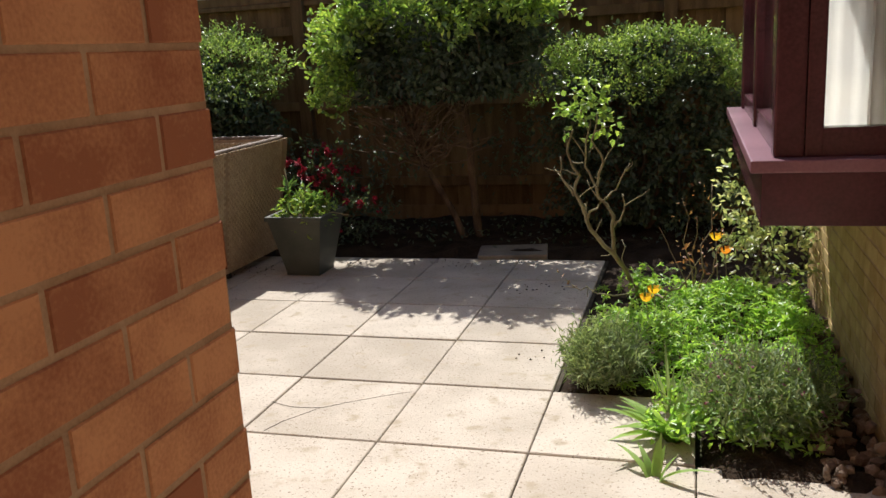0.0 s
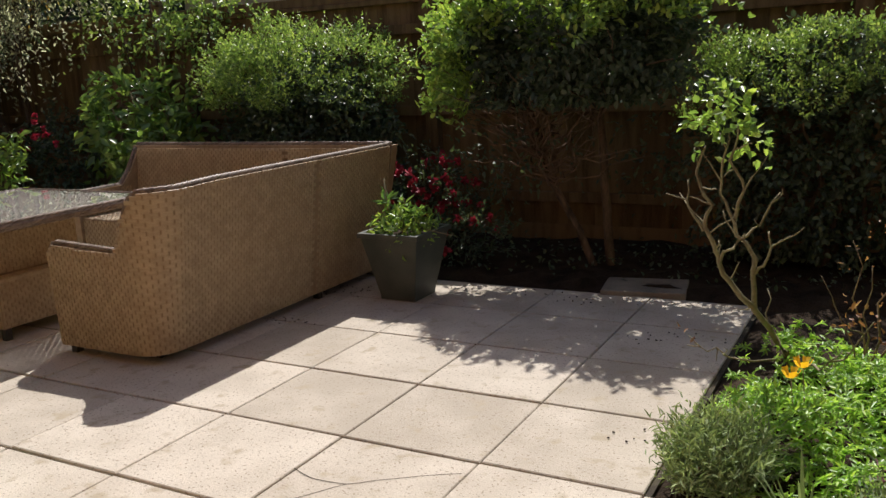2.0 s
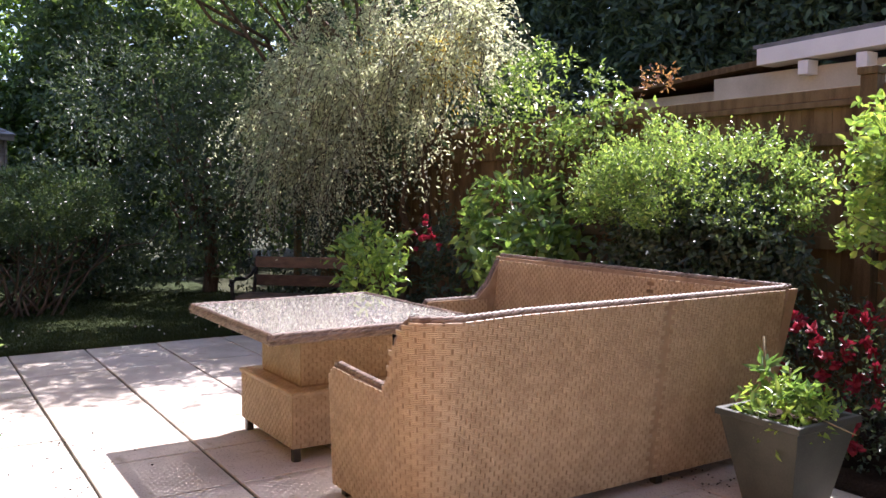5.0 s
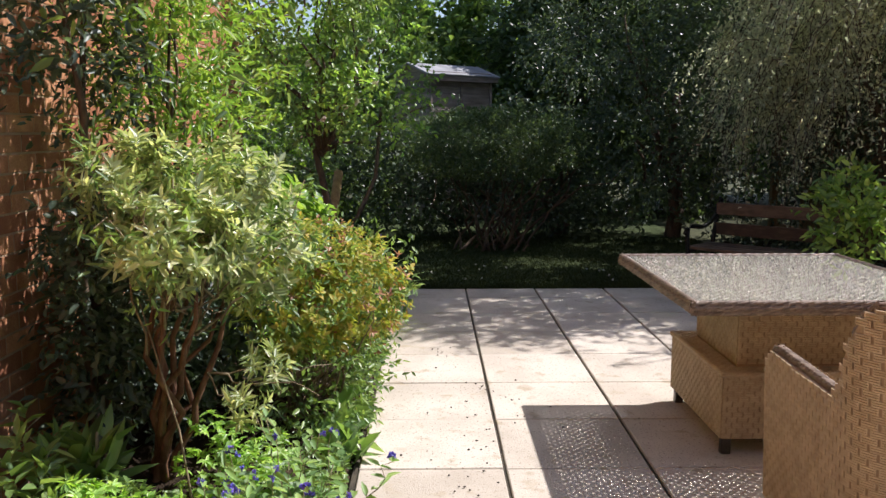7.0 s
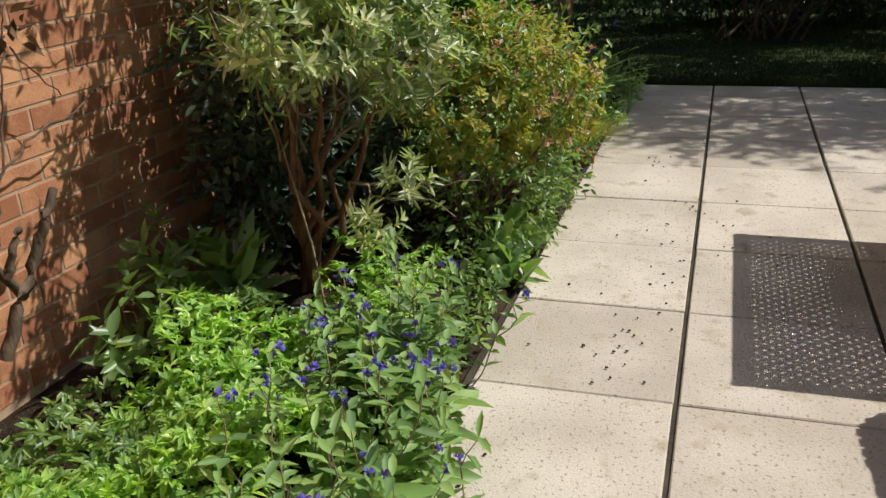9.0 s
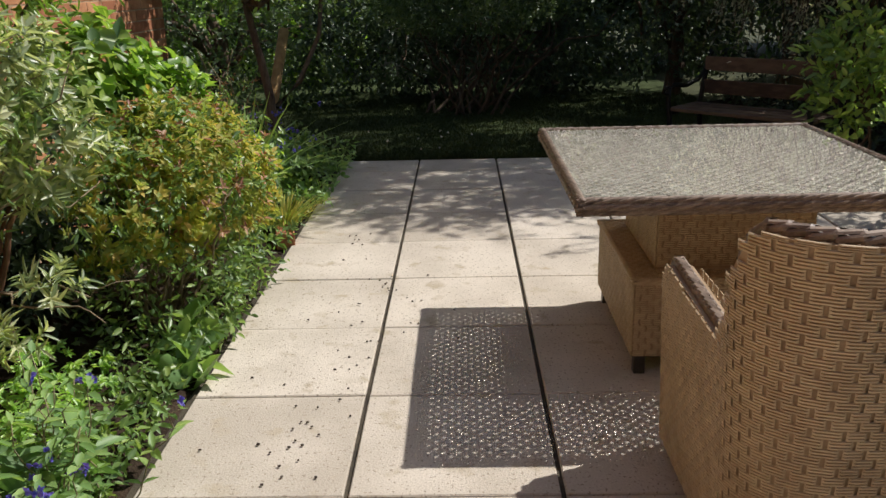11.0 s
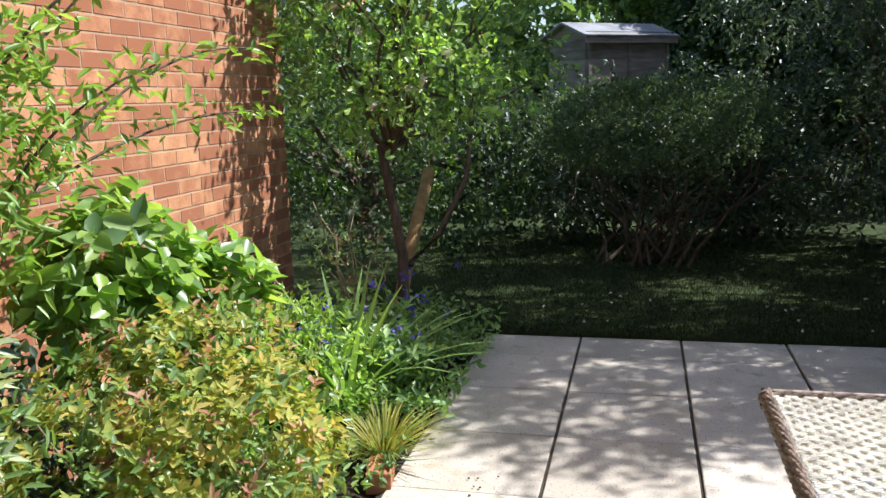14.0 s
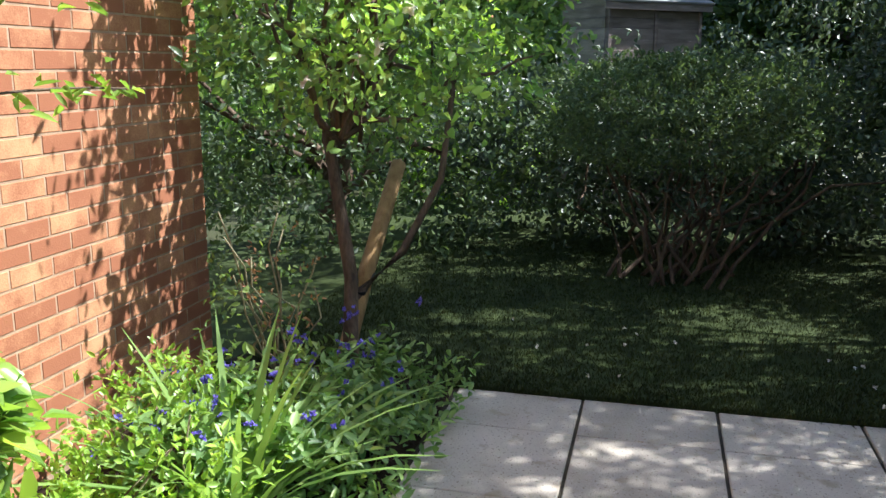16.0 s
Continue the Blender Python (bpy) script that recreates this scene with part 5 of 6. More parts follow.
for i in range(46):
    c, r = pb[i % 4]
    e = np.array(c) + unit(rg.normal(size=3)) * np.array(r) * rg.uniform(0.6, 1.25)
    tw.add(wander(rg, (-2.2 + rg.normal(0, 0.08), -1.84 + rg.normal(0, 0.06), rg.uniform(0.55, 0.9)), tuple(e), 6, 0.03), 0.006, 0.002)
for e in ((-2.05, -1.30, 0.42), (-2.3, -1.28, 0.47), (-1.85, -1.45, 0.33)):
    tw.add(wander(rg, (-2.25, -1.75, 0.45), e, 8, 0.03), 0.005, 0.0015)
tw.part("twig", M_TWIG, pieris)["kind"] = "stuff"

azalea = thing("golden_azalea", "mounded yellow-green azalea overhanging the patio edge", "shrub")
ab = [((-3.05, -1.28, 0.62), (0.32, 0.28, 0.26)), ((-3.30, -1.48, 0.70), (0.38, 0.30, 0.23)), ((-2.85, -1.50, 0.58), (0.30, 0.28, 0.28)), ((-3.55, -1.35, 0.42), (0.28, 0.22, 0.20))]
whorls("foliage", azalea, L_AZALEA, ab, 1250, 8, (0.036, 0.018), 83, core=0.72, gap=(0.16, 0.36))
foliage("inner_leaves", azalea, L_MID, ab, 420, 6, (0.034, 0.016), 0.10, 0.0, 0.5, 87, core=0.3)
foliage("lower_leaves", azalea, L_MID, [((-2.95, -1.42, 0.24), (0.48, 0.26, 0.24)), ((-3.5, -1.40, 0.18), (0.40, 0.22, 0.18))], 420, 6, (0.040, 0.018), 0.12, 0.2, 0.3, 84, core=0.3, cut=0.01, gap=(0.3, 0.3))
whorls("red_tip", azalea, P_CORAL, [(c, (r[0], r[1], r[2] * 1.03)) for c, r in ab[:2]], 120, 5, (0.030, 0.014), 82, 1.2, "red-brown young tips", 0.97)
rg = np.random.default_rng(85)
tw = Tubes(5)
for i in range(44):
    c, r = ab[i % 4]
    e = np.array(c) + unit(rg.normal(size=3)) * np.array(r) * 0.9
    tw.add(wander(rg, (-3.1 + rg.normal(0, 0.12), -1.52 + rg.normal(0, 0.05), 0.0), tuple(e), 7, 0.04), 0.008, 0.002)
tw.part("stem", M_TWIG, azalea, "thin grey-brown stems")["kind"] = "stuff"

wallshrub = thing("wall_shrub", "dark evergreen shrub growing up the brick wall", "shrub")
foliage("foliage", wallshrub, L_DARK, [((-2.35, -2.2, 1.35), (0.35, 0.13, 0.9)), ((-2.75, -2.15, 0.8), (0.45, 0.16, 0.7)), ((-2.25, -2.2, 2.0), (0.35, 0.12, 0.5)), ], 500, 8, (0.050, 0.022), 0.20, 0.6, 0.2, 86, core=0.3, gap=(0.3, 0.35), keep=lambda p: (p[:, 1] > WALL_Y + 0.01) & (p[:, 2] > 0.62))
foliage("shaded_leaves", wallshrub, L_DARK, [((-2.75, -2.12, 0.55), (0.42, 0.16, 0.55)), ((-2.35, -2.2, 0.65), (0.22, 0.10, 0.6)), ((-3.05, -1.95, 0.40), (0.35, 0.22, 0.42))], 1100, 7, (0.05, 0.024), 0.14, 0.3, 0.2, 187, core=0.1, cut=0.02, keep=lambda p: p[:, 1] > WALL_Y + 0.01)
weeping("overhang", wallshrub, L_MID, [((-2.2, -2.05, 2.8), 0.06), ((-2.42, -2.0, 2.5), 0.06), ((-2.3, -2.02, 2.15), 0.06), ((-2.6, -2.0, 3.0), 0.10), ((-2.45, -2.05, 2.05), 0.06)], 8, 14, (0.085, 0.028), 0.50, 76, (0.1, 0.1, 0.9), 1.7, "long drooping evergreen leaves")
twigs("stem", wallshrub, M_BARK, (-2.45, -2.25, 0), [(-2.2, -2.22, 2.1), (-2.45, -2.2, 2.2), (-2.8, -2.2, 1.3)], 0.025, 0.008, 87, 0.03)

bamboo = thing("nandina", "tall feathery shrub with bright yellow-green leaves", "shrub")
foliage("foliage", bamboo, L_FRESH, [((-2.75, -2.02, 1.75), (0.36, 0.24, 0.40)), ((-3.15, -2.05, 1.45), (0.30, 0.20, 0.36)), ((-2.55, -2.0, 2.2), (0.32, 0.24, 0.36))], 560, 9, (0.055, 0.016), 0.22, 0.5, 0.4, 88, core=0.4, keep=lambda p: p[:, 1] > WALL_Y + 0.01)
twigs("stem", bamboo, M_BARK, (-2.9, -2.15, 0), [(-2.5, -2.0, 2.4), (-2.8, -2.0, 2.1), (-3.2, -2.05, 1.7), (-2.7, -1.95, 1.9)], 0.014, 0.005, 89, 0.03)

hyd = thing("hydrangea", "hydrangea with broad bright green leaves by the wall", "shrub")
hb = [((-3.50, -1.86, 0.96), (0.33, 0.26, 0.27)), ((-3.80, -1.70, 0.80), (0.28, 0.25, 0.28)), ((-4.00, -1.92, 0.52), (0.22, 0.20, 0.24))]
whorls("foliage", hyd, L_FRESH, hb, 230, 7, (0.086, 0.056), 90, 1.0, core=0.6, spread=1.3)
# Inner leaves in a darker green, with the shade coloured in.
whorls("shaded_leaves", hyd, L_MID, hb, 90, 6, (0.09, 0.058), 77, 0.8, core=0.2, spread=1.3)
twigs("stem", hyd, M_TWIG, (-3.75, -1.95, 0), [(-4.1, -1.8, 0.6), (-3.8, -1.75, 0.85), (-3.5, -1.9, 1.0)], 0.012, 0.005, 91)

shoots = thing("arching_shoots", "long arching leafy shoots reaching over the border", "climbing plant")
rg = np.random.default_rng(92)
lp, ld_ = [], []
for a, m, b in (((-3.6, -2.2, 1.2), (-4.0, -2.0, 1.75), (-4.7, -1.85, 1.72)), ((-3.6, -2.2, 1.2), (-4.2, -2.05, 1.5), (-5.0, -1.95, 1.45)), ((-3.4, -2.2, 1.4), (-3.6, -1.9, 2.0), (-4.2, -1.8, 2.1)),
                ((-3.3, -2.2, 1.0), (-3.3, -1.9, 1.5), (-3.7, -1.75, 1.62)), ((-3.2, -2.2, 1.2), (-3.2, -1.8, 1.9), (-3.6, -1.6, 1.95))):
    line = [tuple((1 - t) ** 2 * np.array(a) + 2 * t * (1 - t) * np.array(m) + t * t * np.array(b)) for t in np.linspace(0, 1, 12)]
    Tubes(5).add(line, 0.007, 0.003).part("stem", M_BARK, shoots)
    for p, q in zip(line[2:], line[3:] + [line[-1]]):
        for k in range(7):
            lp.append(np.array(p) + rg.normal(0, 0.035, 3))
            ld_.append(rg.normal(0, 0.7, 3) + np.array([-0.5, 0.1, -0.1]))
lv, lf = leaves_mesh(rg, np.array(lp), unit(np.array(ld_)), unit(rg.normal(0, 0.4, (len(lp), 3)) + np.array([0, 0, 1.0])), 0.07, 0.026)
leaf_part("leaves", lv, lf, L_FRESH, shoots)

vine = thing("old_vine", "gnarled bare vine stem leaning on the brick wall", "vine")
rg = np.random.default_rng(93)


def vine_stem(line, r0, r1):
    """A crooked stem through the given points."""
    pts = []
    for a, b in zip(line, line[1:]):
        pts += wander(rg, a, b, 5, 0.006)[:-1]
    Tubes(7).add(pts + [line[-1]], r0, r1).part("stem", M_BARK, vine, "grey-brown flaking bark")


vine_stem([(-1.23, -2.34, 0.23), (-1.29, -2.32, 0.36), (-1.42, -2.34, 0.47), (-1.45, -2.32, 0.55), (-1.53, -2.34, 0.62)], 0.02, 0.013)
vine_stem([(-1.07, -2.35, 0.82), (-1.12, -2.33, 0.72), (-1.20, -2.35, 0.63), (-1.25, -2.33, 0.50), (-1.35, -2.35, 0.36)], 0.011, 0.014)
vine_stem([(-1.28, -2.32, 0.45), (-1.30, -2.30, 0.52), (-1.36, -2.32, 0.56)], 0.012, 0.01)
vine_stem([(-1.33, -2.37, 0.52), (-1.34, -2.35, 0.65), (-1.42, -2.37, 0.78), (-1.45, -2.35, 0.95), (-1.51, -2.37, 1.08), (-1.53, -2.35, 1.15)], 0.0045, 0.002)
vine_stem([(-1.07, -2.38, 0.45), (-1.12, -2.36, 0.54), (-1.24, -2.38, 0.58), (-1.40, -2.36, 0.72), (-1.55, -2.38, 0.77), (-1.76, -2.36, 0.83), (-1.86, -2.38, 0.85)], 0.006, 0.0025)
vine_stem([(-1.53, -2.38, 1.02), (-1.58, -2.37, 0.95), (-1.68, -2.38, 0.86)], 0.003, 0.002)
vine_stem([(-1.52, -2.38, 1.05), (-1.42, -2.36, 0.97), (-1.36, -2.38, 0.95)], 0.003, 0.0015)
vine_stem([(-1.54, -2.36, 1.15), (-1.71, -2.34, 1.14), (-1.97, -2.36, 1.10)], 0.0028, 0.0015)
vine_stem([(-1.34, -2.37, 0.60), (-1.29, -2.35, 0.64), (-1.26, -2.37, 0.65)], 0.003, 0.0015)
vine_stem([(-1.23, -2.37, 0.58), (-1.24, -2.36, 0.63), (-1.27, -2.37, 0.71)], 0.003, 0.0015)
foliage("dry_leaf", vine, M_DEADLEAF, [((-1.49, -2.36, 1.07), (0.07, 0.03, 0.06)), ((-1.34, -2.36, 0.99), (0.03, 0.02, 0.04))], 9, 2, (0.06, 0.026), 0.04, 1.4, 0.0, 78, label="withered brown leaves")
cane = thing("dry_stalk", "thin dry straw-coloured stalk leaning in the border", "stalk")
Tubes(5).add([(-2.0, -1.75, 0), (-2.03, -1.8, 0.3), (-2.12, -1.95, 0.75)], 0.005, 0.003).part("stem", M_TWIG, cane)

geran = thing("geranium_patch", "fresh green cranesbill leaves carpeting the border", "ground cover", kind="stuff")
carpet("leaves", geran, L_GROUND, (-1.75, -2.02, -0.64, -1.42), 1300, 0.30, (0.036, 0.015), 94, fan=7)
carpet("leaves", geran, L_MID, (-1.9, -2.25, -0.64, -1.6), 560, 0.20, (0.040, 0.016), 193, fan=7)
carpet("leaves", geran, L_GROUND, (-2.5, -1.85, -1.75, -1.45), 260, 0.24, (0.034, 0.014), 194, fan=7)
carpet("leaves", geran, L_MID, (-2.7, -1.62, -1.7, -1.22), 420, 0.10, (0.030, 0.014), 196, fan=3)
carpet("leaves", geran, L_GROUND, (-5.0, -2.3, -3.9, -1.5), 600, 0.18, (0.042, 0.020), 95, fan=5)
wallfern = thing("wall_fern", "dark green leafy growth at the foot of the wall", "plant")
whorls("leaves", wallfern, L_MID, [((-1.55, -2.15, 0.22), (0.25, 0.08, 0.14)), ((-1.85, -2.22, 0.34), (0.16, 0.06, 0.14))], 26, 6, (0.085, 0.034), 195, 1.0, "broad dark leaves")
twigs("stem", wallfern, M_ROSEWOOD, (-1.65, -2.18, 0), [(-1.5, -2.15, 0.26), (-1.7, -2.15, 0.3), (-1.85, -2.22, 0.4)], 0.004, 0.002, 198)
comfrey = thing("comfrey", "bushy blue-flowered comfrey at the border's edge", "plant")
cb = [((-1.30, -1.28, 0.12), (0.30, 0.22, 0.12)), ((-1.60, -1.42, 0.13), (0.26, 0.22, 0.12)), ((-1.02, -1.22, 0.10), (0.20, 0.18, 0.12))]
whorls("basal_leaves", comfrey, L_COMFREY, cb, 64, 7, (0.125, 0.052), 96, 1.4, "broad rough leaves", 0.3, 1.4)
rg = np.random.default_rng(97)
fl, lp, ld_ = [], [], []
tw = Tubes(4)
for i in range(62):
    c, r = cb[i % 3]
    foot = np.array([c[0] + rg.normal(0, r[0] * 0.55), c[1] + rg.normal(0, r[1] * 0.5), 0.0])
    top = foot + np.array([rg.normal(0, 0.07), rg.normal(0.02, 0.07), rg.uniform(0.26, 0.46)])
    line = np.array(wander(rg, foot, top, 9, 0.012))
    tw.add([tuple(q) for q in line], 0.0032, 0.0014)
    for k in range(2, 9):
        for side_ in range(2):
            lp.append(line[k])
            ld_.append(np.array([math.cos(k * 2.4 + side_ * 3.1), math.sin(k * 2.4 + side_ * 3.1), 0.25]) + rg.normal(0, 0.2, 3))
    if i % 2 == 0:
        fl.append(tuple(top))
tw.part("stem", M_ROSEWOOD, comfrey)["kind"] = "stuff"
lv, lf = leaves_mesh(rg, np.array(lp), unit(np.array(ld_)), unit(rg.normal(0, 0.25, (len(lp), 3)) + np.array([0, 0, 1.0])), 0.062, 0.022)
leaf_part("stem_leaves", lv, lf, L_COMFREY, comfrey)
petals("blossom", comfrey, P_BLUE, np.repeat(np.array(fl), 3, 0) + rg.normal(0, 0.014, (len(fl) * 3, 3)), 0.015, 6, 98, "violet-blue flowers")
blue = thing("bluebells", "patch of bluebells and leafy growth by the lawn", "bluebell")
bb = [((-5.35, -1.55, 0.18), (0.50, 0.34, 0.22)), ((-5.9, -1.55, 0.16), (0.40, 0.32, 0.18)), ((-5.1, -1.85, 0.25), (0.45, 0.3, 0.22))]
whorls("leaves", blue, L_COMFREY, bb, 230, 8, (0.070, 0.030), 99, 1.3, core=0.3, spread=1.3)
foliage("low_leaves", blue, L_MID, bb, 260, 5, (0.05, 0.024), 0.12, 0.2, 1.0, 99, cut=0.0, core=0.2)
fl = []
for i in range(40):
    c, r = bb[i % 3]
    fl.append((c[0] + rg.normal(0, r[0] * 0.55), c[1] + rg.normal(0, r[1] * 0.5), 0.38 + rg.uniform(-0.08, 0.12)))
petals("blossom", blue, P_BLUE, np.repeat(np.array(fl), 3, 0) + rg.normal(0, 0.014, (120, 3)), 0.016, 6, 100, "violet-blue flowers")
clump("day_lily", "arching light green strap-leaved lily clump", "plant", (-4.95, -1.62, 0), 50, 0.78, 0.035, L_STRAP, 101, 0.75)
clump("edging_grass", "tuft of fine yellow-green grass at the slab edge", "grass", (-4.42, -1.28, 0), 240, 0.27, 0.006, L_AZALEA, 102, 0.8)
canes = thing("rose_canes", "thin thorny rose canes with red tips", "rose bush")
twigs("stem", canes, M_ROSEWOOD, (-6.0, -1.9, 0), [(-5.8, -1.95, 0.75), (-6.1, -1.8, 0.70), (-5.7, -1.8, 0.62), (-6.2, -2.0, 0.8), (-5.9, -2.1, 0.6), (-5.6, -1.95, 0.85), (-5.75, -2.05, 0.95), (-6.0, -1.75, 0.55), (-5.5, -1.85, 0.7), (-5.85, -1.85, 0.9)], 0.007, 0.003, 103, 0.045)
foliage("leaves", canes, L_MID, [((-5.8, -1.92, 0.55), (0.3, 0.2, 0.3))], 60, 4, (0.032, 0.018), 0.08, 0.2, 0.4, 109)
foliage("young_leaves", canes, P_CORAL, [((-5.95, -1.9, 0.6), (0.25, 0.2, 0.2))], 30, 3, (0.03, 0.012), 0.05, 0.0, 0.3, 104)
euph = thing("euphorbia", "bright lime-green leafy euphorbia in the border", "plant")
foliage("leaves", euph, L_LIME, [((-4.75, -1.75, 0.28), (0.32, 0.34, 0.20)), ((-5.15, -2.0, 0.25), (0.3, 0.25, 0.2))], 420, 7, (0.040, 0.018), 0.11, 0.1, 0.9, 106, cut=0.0, gap=(0.2, 0.35))
twigs("stem", euph, M_ROSEWOOD, (-4.9, -1.85, 0), [(-4.6, -1.7, 0.4), (-4.8, -1.65, 0.45), (-5.1, -2.0, 0.4)], 0.006, 0.003, 108)
foxglove = thing("foxglove", "dark green foxglove with broad basal leaves", "plant")
whorls("leaves", foxglove, L_MID, [((-2.02, -2.10, 0.16), (0.10, 0.08, 0.08))], 7, 8, (0.19, 0.06), 107, 1.6, "broad basal leaves", 0.2, 1.0)
Tubes(5).add([(-2.02, -2.1, 0), (-2.02, -2.09, 0.3)], 0.010, 0.006).part("stem", M_ROSEWOOD, foxglove)
edge = thing("edge_leaves", "low leafy weeds spilling onto the slabs", "weeds", kind="stuff")
carpet("leaves", edge, L_COMFREY, (-6.35, -1.62, -4.7, -1.08), 900, 0.22, (0.055, 0.026), 106)
carpet("leaves", edge, L_MID, (-6.3, -1.40, -1.0, -1.10), 1700, 0.13, (0.045, 0.024), 105, keep=lambda p: p[:, 1] < -1.19 + 0.08 * np.sin(p[:, 0] * 6.1) * np.sin(p[:, 0] * 2.3 + 1))

dock = thing("dock_plant", "broad-leaved weed lying over the slab edge", "weed")
whorls("leaf", dock, L_COMFREY, [((-2.50, -1.26, 0.05), (0.10, 0.05, 0.03)), ((-2.75, -1.28, 0.10), (0.12, 0.06, 0.06))], 7, 6, (0.13, 0.075), 117, 0.9, "broad pale green leaves", 0.3, 1.5)["kind"] = "stuff"
Tubes(5).add([(-2.55, -1.3, -0.01), (-2.52, -1.27, 0.06)], 0.006, 0.004).part("stem", M_ROSEWOOD, dock)
edging = part("edging_brick", boxed((-0.10, -0.05, -0.02), (0.10, 0.05, 0.065), 0.006), M_BRICK)
edging.location = (-4.25, -1.24, 0.0)
edging.rotation_euler = (0, 0, radians(12))
tagged(edging, "weathered red edging brick among grass tufts", "brick")

# ---- apple tree with stake ----
apple = thing("apple_tree", "small apple tree in leaf with a few pale blossoms", "apple tree")
rg = np.random.default_rng(111)
tr = Tubes(9)
tr.add([(-6.30, -1.70, -0.03), (-6.34, -1.72, 0.25), (-6.42, -1.74, 0.50), (-6.46, -1.80, 0.80), (-6.55, -1.90, 1.2)], 0.042, 0.028)
tr.add([(-6.42, -1.72, 0.42), (-6.65, -1.55, 0.60), (-6.85, -1.40, 0.95), (-7.0, -1.35, 1.6)], 0.026, 0.014)
tr.part("trunk", M_BARK, apple)
tl = Tubes(6)
heads = [((-6.7, -2.0, 1.85), (0.72, 0.60, 0.55)), ((-7.2, -1.45, 1.95), (0.68, 0.58, 0.6)), ((-6.4, -2.2, 2.4), (0.6, 0.5, 0.45)), ((-7.0, -1.7, 2.7), (0.8, 0.7, 0.45)), ((-6.3, -1.45, 1.55), (0.34, 0.3, 0.22))]
for c, r in heads:
    for k in range(4):
        tl.add(wander(rg, (-6.6, -1.85, 1.15), tuple(np.array(c) + rg.normal(0, 0.3, 3)), 8, 0.06), 0.018, 0.005)
tl.part("limb", M_BARK, apple)
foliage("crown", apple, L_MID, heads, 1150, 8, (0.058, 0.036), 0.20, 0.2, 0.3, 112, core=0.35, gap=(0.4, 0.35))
# Paler leaf colour on the outer crown paints in the sunlight there.
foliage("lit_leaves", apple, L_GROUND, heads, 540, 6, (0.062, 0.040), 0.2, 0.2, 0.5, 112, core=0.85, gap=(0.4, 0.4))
weeping("crown_shoot", apple, L_MID, [((-6.65 + 0.09 * k, -1.62 + 0.02 * (k % 3), 2.2 + 0.28 * (k % 4)), 0.07) for k in range(7)], 9, 12, (0.075, 0.030), 0.42, 116, (0.0, 0.0, 0.9), 1.6)
petals("blossom", apple, P_WHITE, [(-6.2, -1.6, 1.55), (-6.15, -1.5, 1.6), (-5.95, -1.75, 1.45), (-6.1, -1.35, 1.75), (-6.3, -1.4, 2.1), (-6.2, -1.9, 1.9)], 0.038, 12, 114, "pale pink blossom")
stake = thing("tree_stake", "leaning round timber stake tied to the apple tree", "stake")
Tubes(10).add([(-6.48, -1.84, -0.05), (-6.86, -1.82, 0.42), (-7.38, -1.79, 0.96)], 0.046, 0.044).part("post", M_STAKE, stake)
Tubes(6).add([(-6.88, -1.88, 0.42), (-6.60, -1.80, 0.46), (-6.38, -1.74, 0.45), (-6.42, -1.68, 0.43), (-6.86, -1.77, 0.42)], 0.009, 0.009).part("tie", M_IRON, stake, "black rubber tie")

# ---- far shrubs beyond the lawn ----
boxdome = thing("box_dome", "large clipped dark domed evergreen beyond the lawn", "shrub")
foliage("foliage", boxdome, L_BOX, [((-8.9, -0.18, 1.18), (0.75, 0.88, 0.34))], 3200, 6, (0.040, 0.022), 0.08, 0.0, 0.6, 121, square=2.8, core=0.75, cut=0.82)
# Shade below the dome is put into these darker leaves.
foliage("shaded_underside", boxdome, L_DARK, [((-8.9, -0.18, 0.72), (0.7, 0.85, 0.22))], 200, 5, (0.04, 0.02), 0.12, 0.3, 0.0, 124, core=0.2, gap=(0.3, 0.4))
rg = np.random.default_rng(122)
tw = Tubes(5)
for i in range(26):
    tw.add(wander(rg, (-8.9 + rg.normal(0, 0.16), -0.18 + rg.normal(0, 0.25), 0), (-8.9 + rg.normal(0, 0.35), -0.18 + rg.normal(0, 0.5), 1.0), 7, 0.06), 0.018, 0.006)
tw.part("stem", M_BARK, boxdome, "bare dark stems")["kind"] = "stuff"


def far_tree(label, at, blobs, sprays, mat, leaf, seed, name="tree", reach=0.35, droop=0.3, core=0.5, gap=(0.6, 0.3)):
    th = thing(name, label, "tree")
    rg = np.random.default_rng(seed)
    t = Tubes(8)
    top = max(b[0][2] for b in blobs)
    t.add(wander(rg, (at[0], at[1], -0.05), (at[0], at[1], top * 0.7), 7, 0.06), 0.11, 0.05)
    t.part("trunk", M_BARK, th)
    t = Tubes(6)
    for c, r in blobs:
        for k in range(3):
            t.add(wander(rg, (at[0], at[1], top * rg.uniform(0.15, 0.5)), tuple(np.array(c) + rg.normal(0, 0.25, 3)), 7, 0.1), 0.04, 0.012)
    t.part("limb", M_BARK, th)
    foliage("crown", th, mat, blobs, sprays, 8, leaf, reach, droop, 0.2, seed + 1, core=core, fine=False, gap=gap)
    return th


far_tree("dark evergreen shrub in shade beyond the lawn", (-10.0, 2.2), [((-10.0, 1.9, 1.3), (0.9, 1.0, 1.2)), ((-9.4, 3.0, 1.6), (1.0, 1.0, 1.5)), ((-10.0, 1.4, 2.6), (1.1, 1.1, 0.8))], 3000, L_DARK, (0.075, 0.036), 131, core=0.4, gap=(0.5, 0.45))
far_tree("dense dark evergreen behind the lawn", (-9.0, 4.4), [((-9.0, 5.0, 2.8), (1.5, 1.0, 1.2)), ((-7.8, 5.2, 2.4), (1.2, 0.7, 1.0)), ((-10.2, 3.6, 3.2), (1.2, 1.2, 1.5))], 3600, L_DARK, (0.09, 0.05), 133)
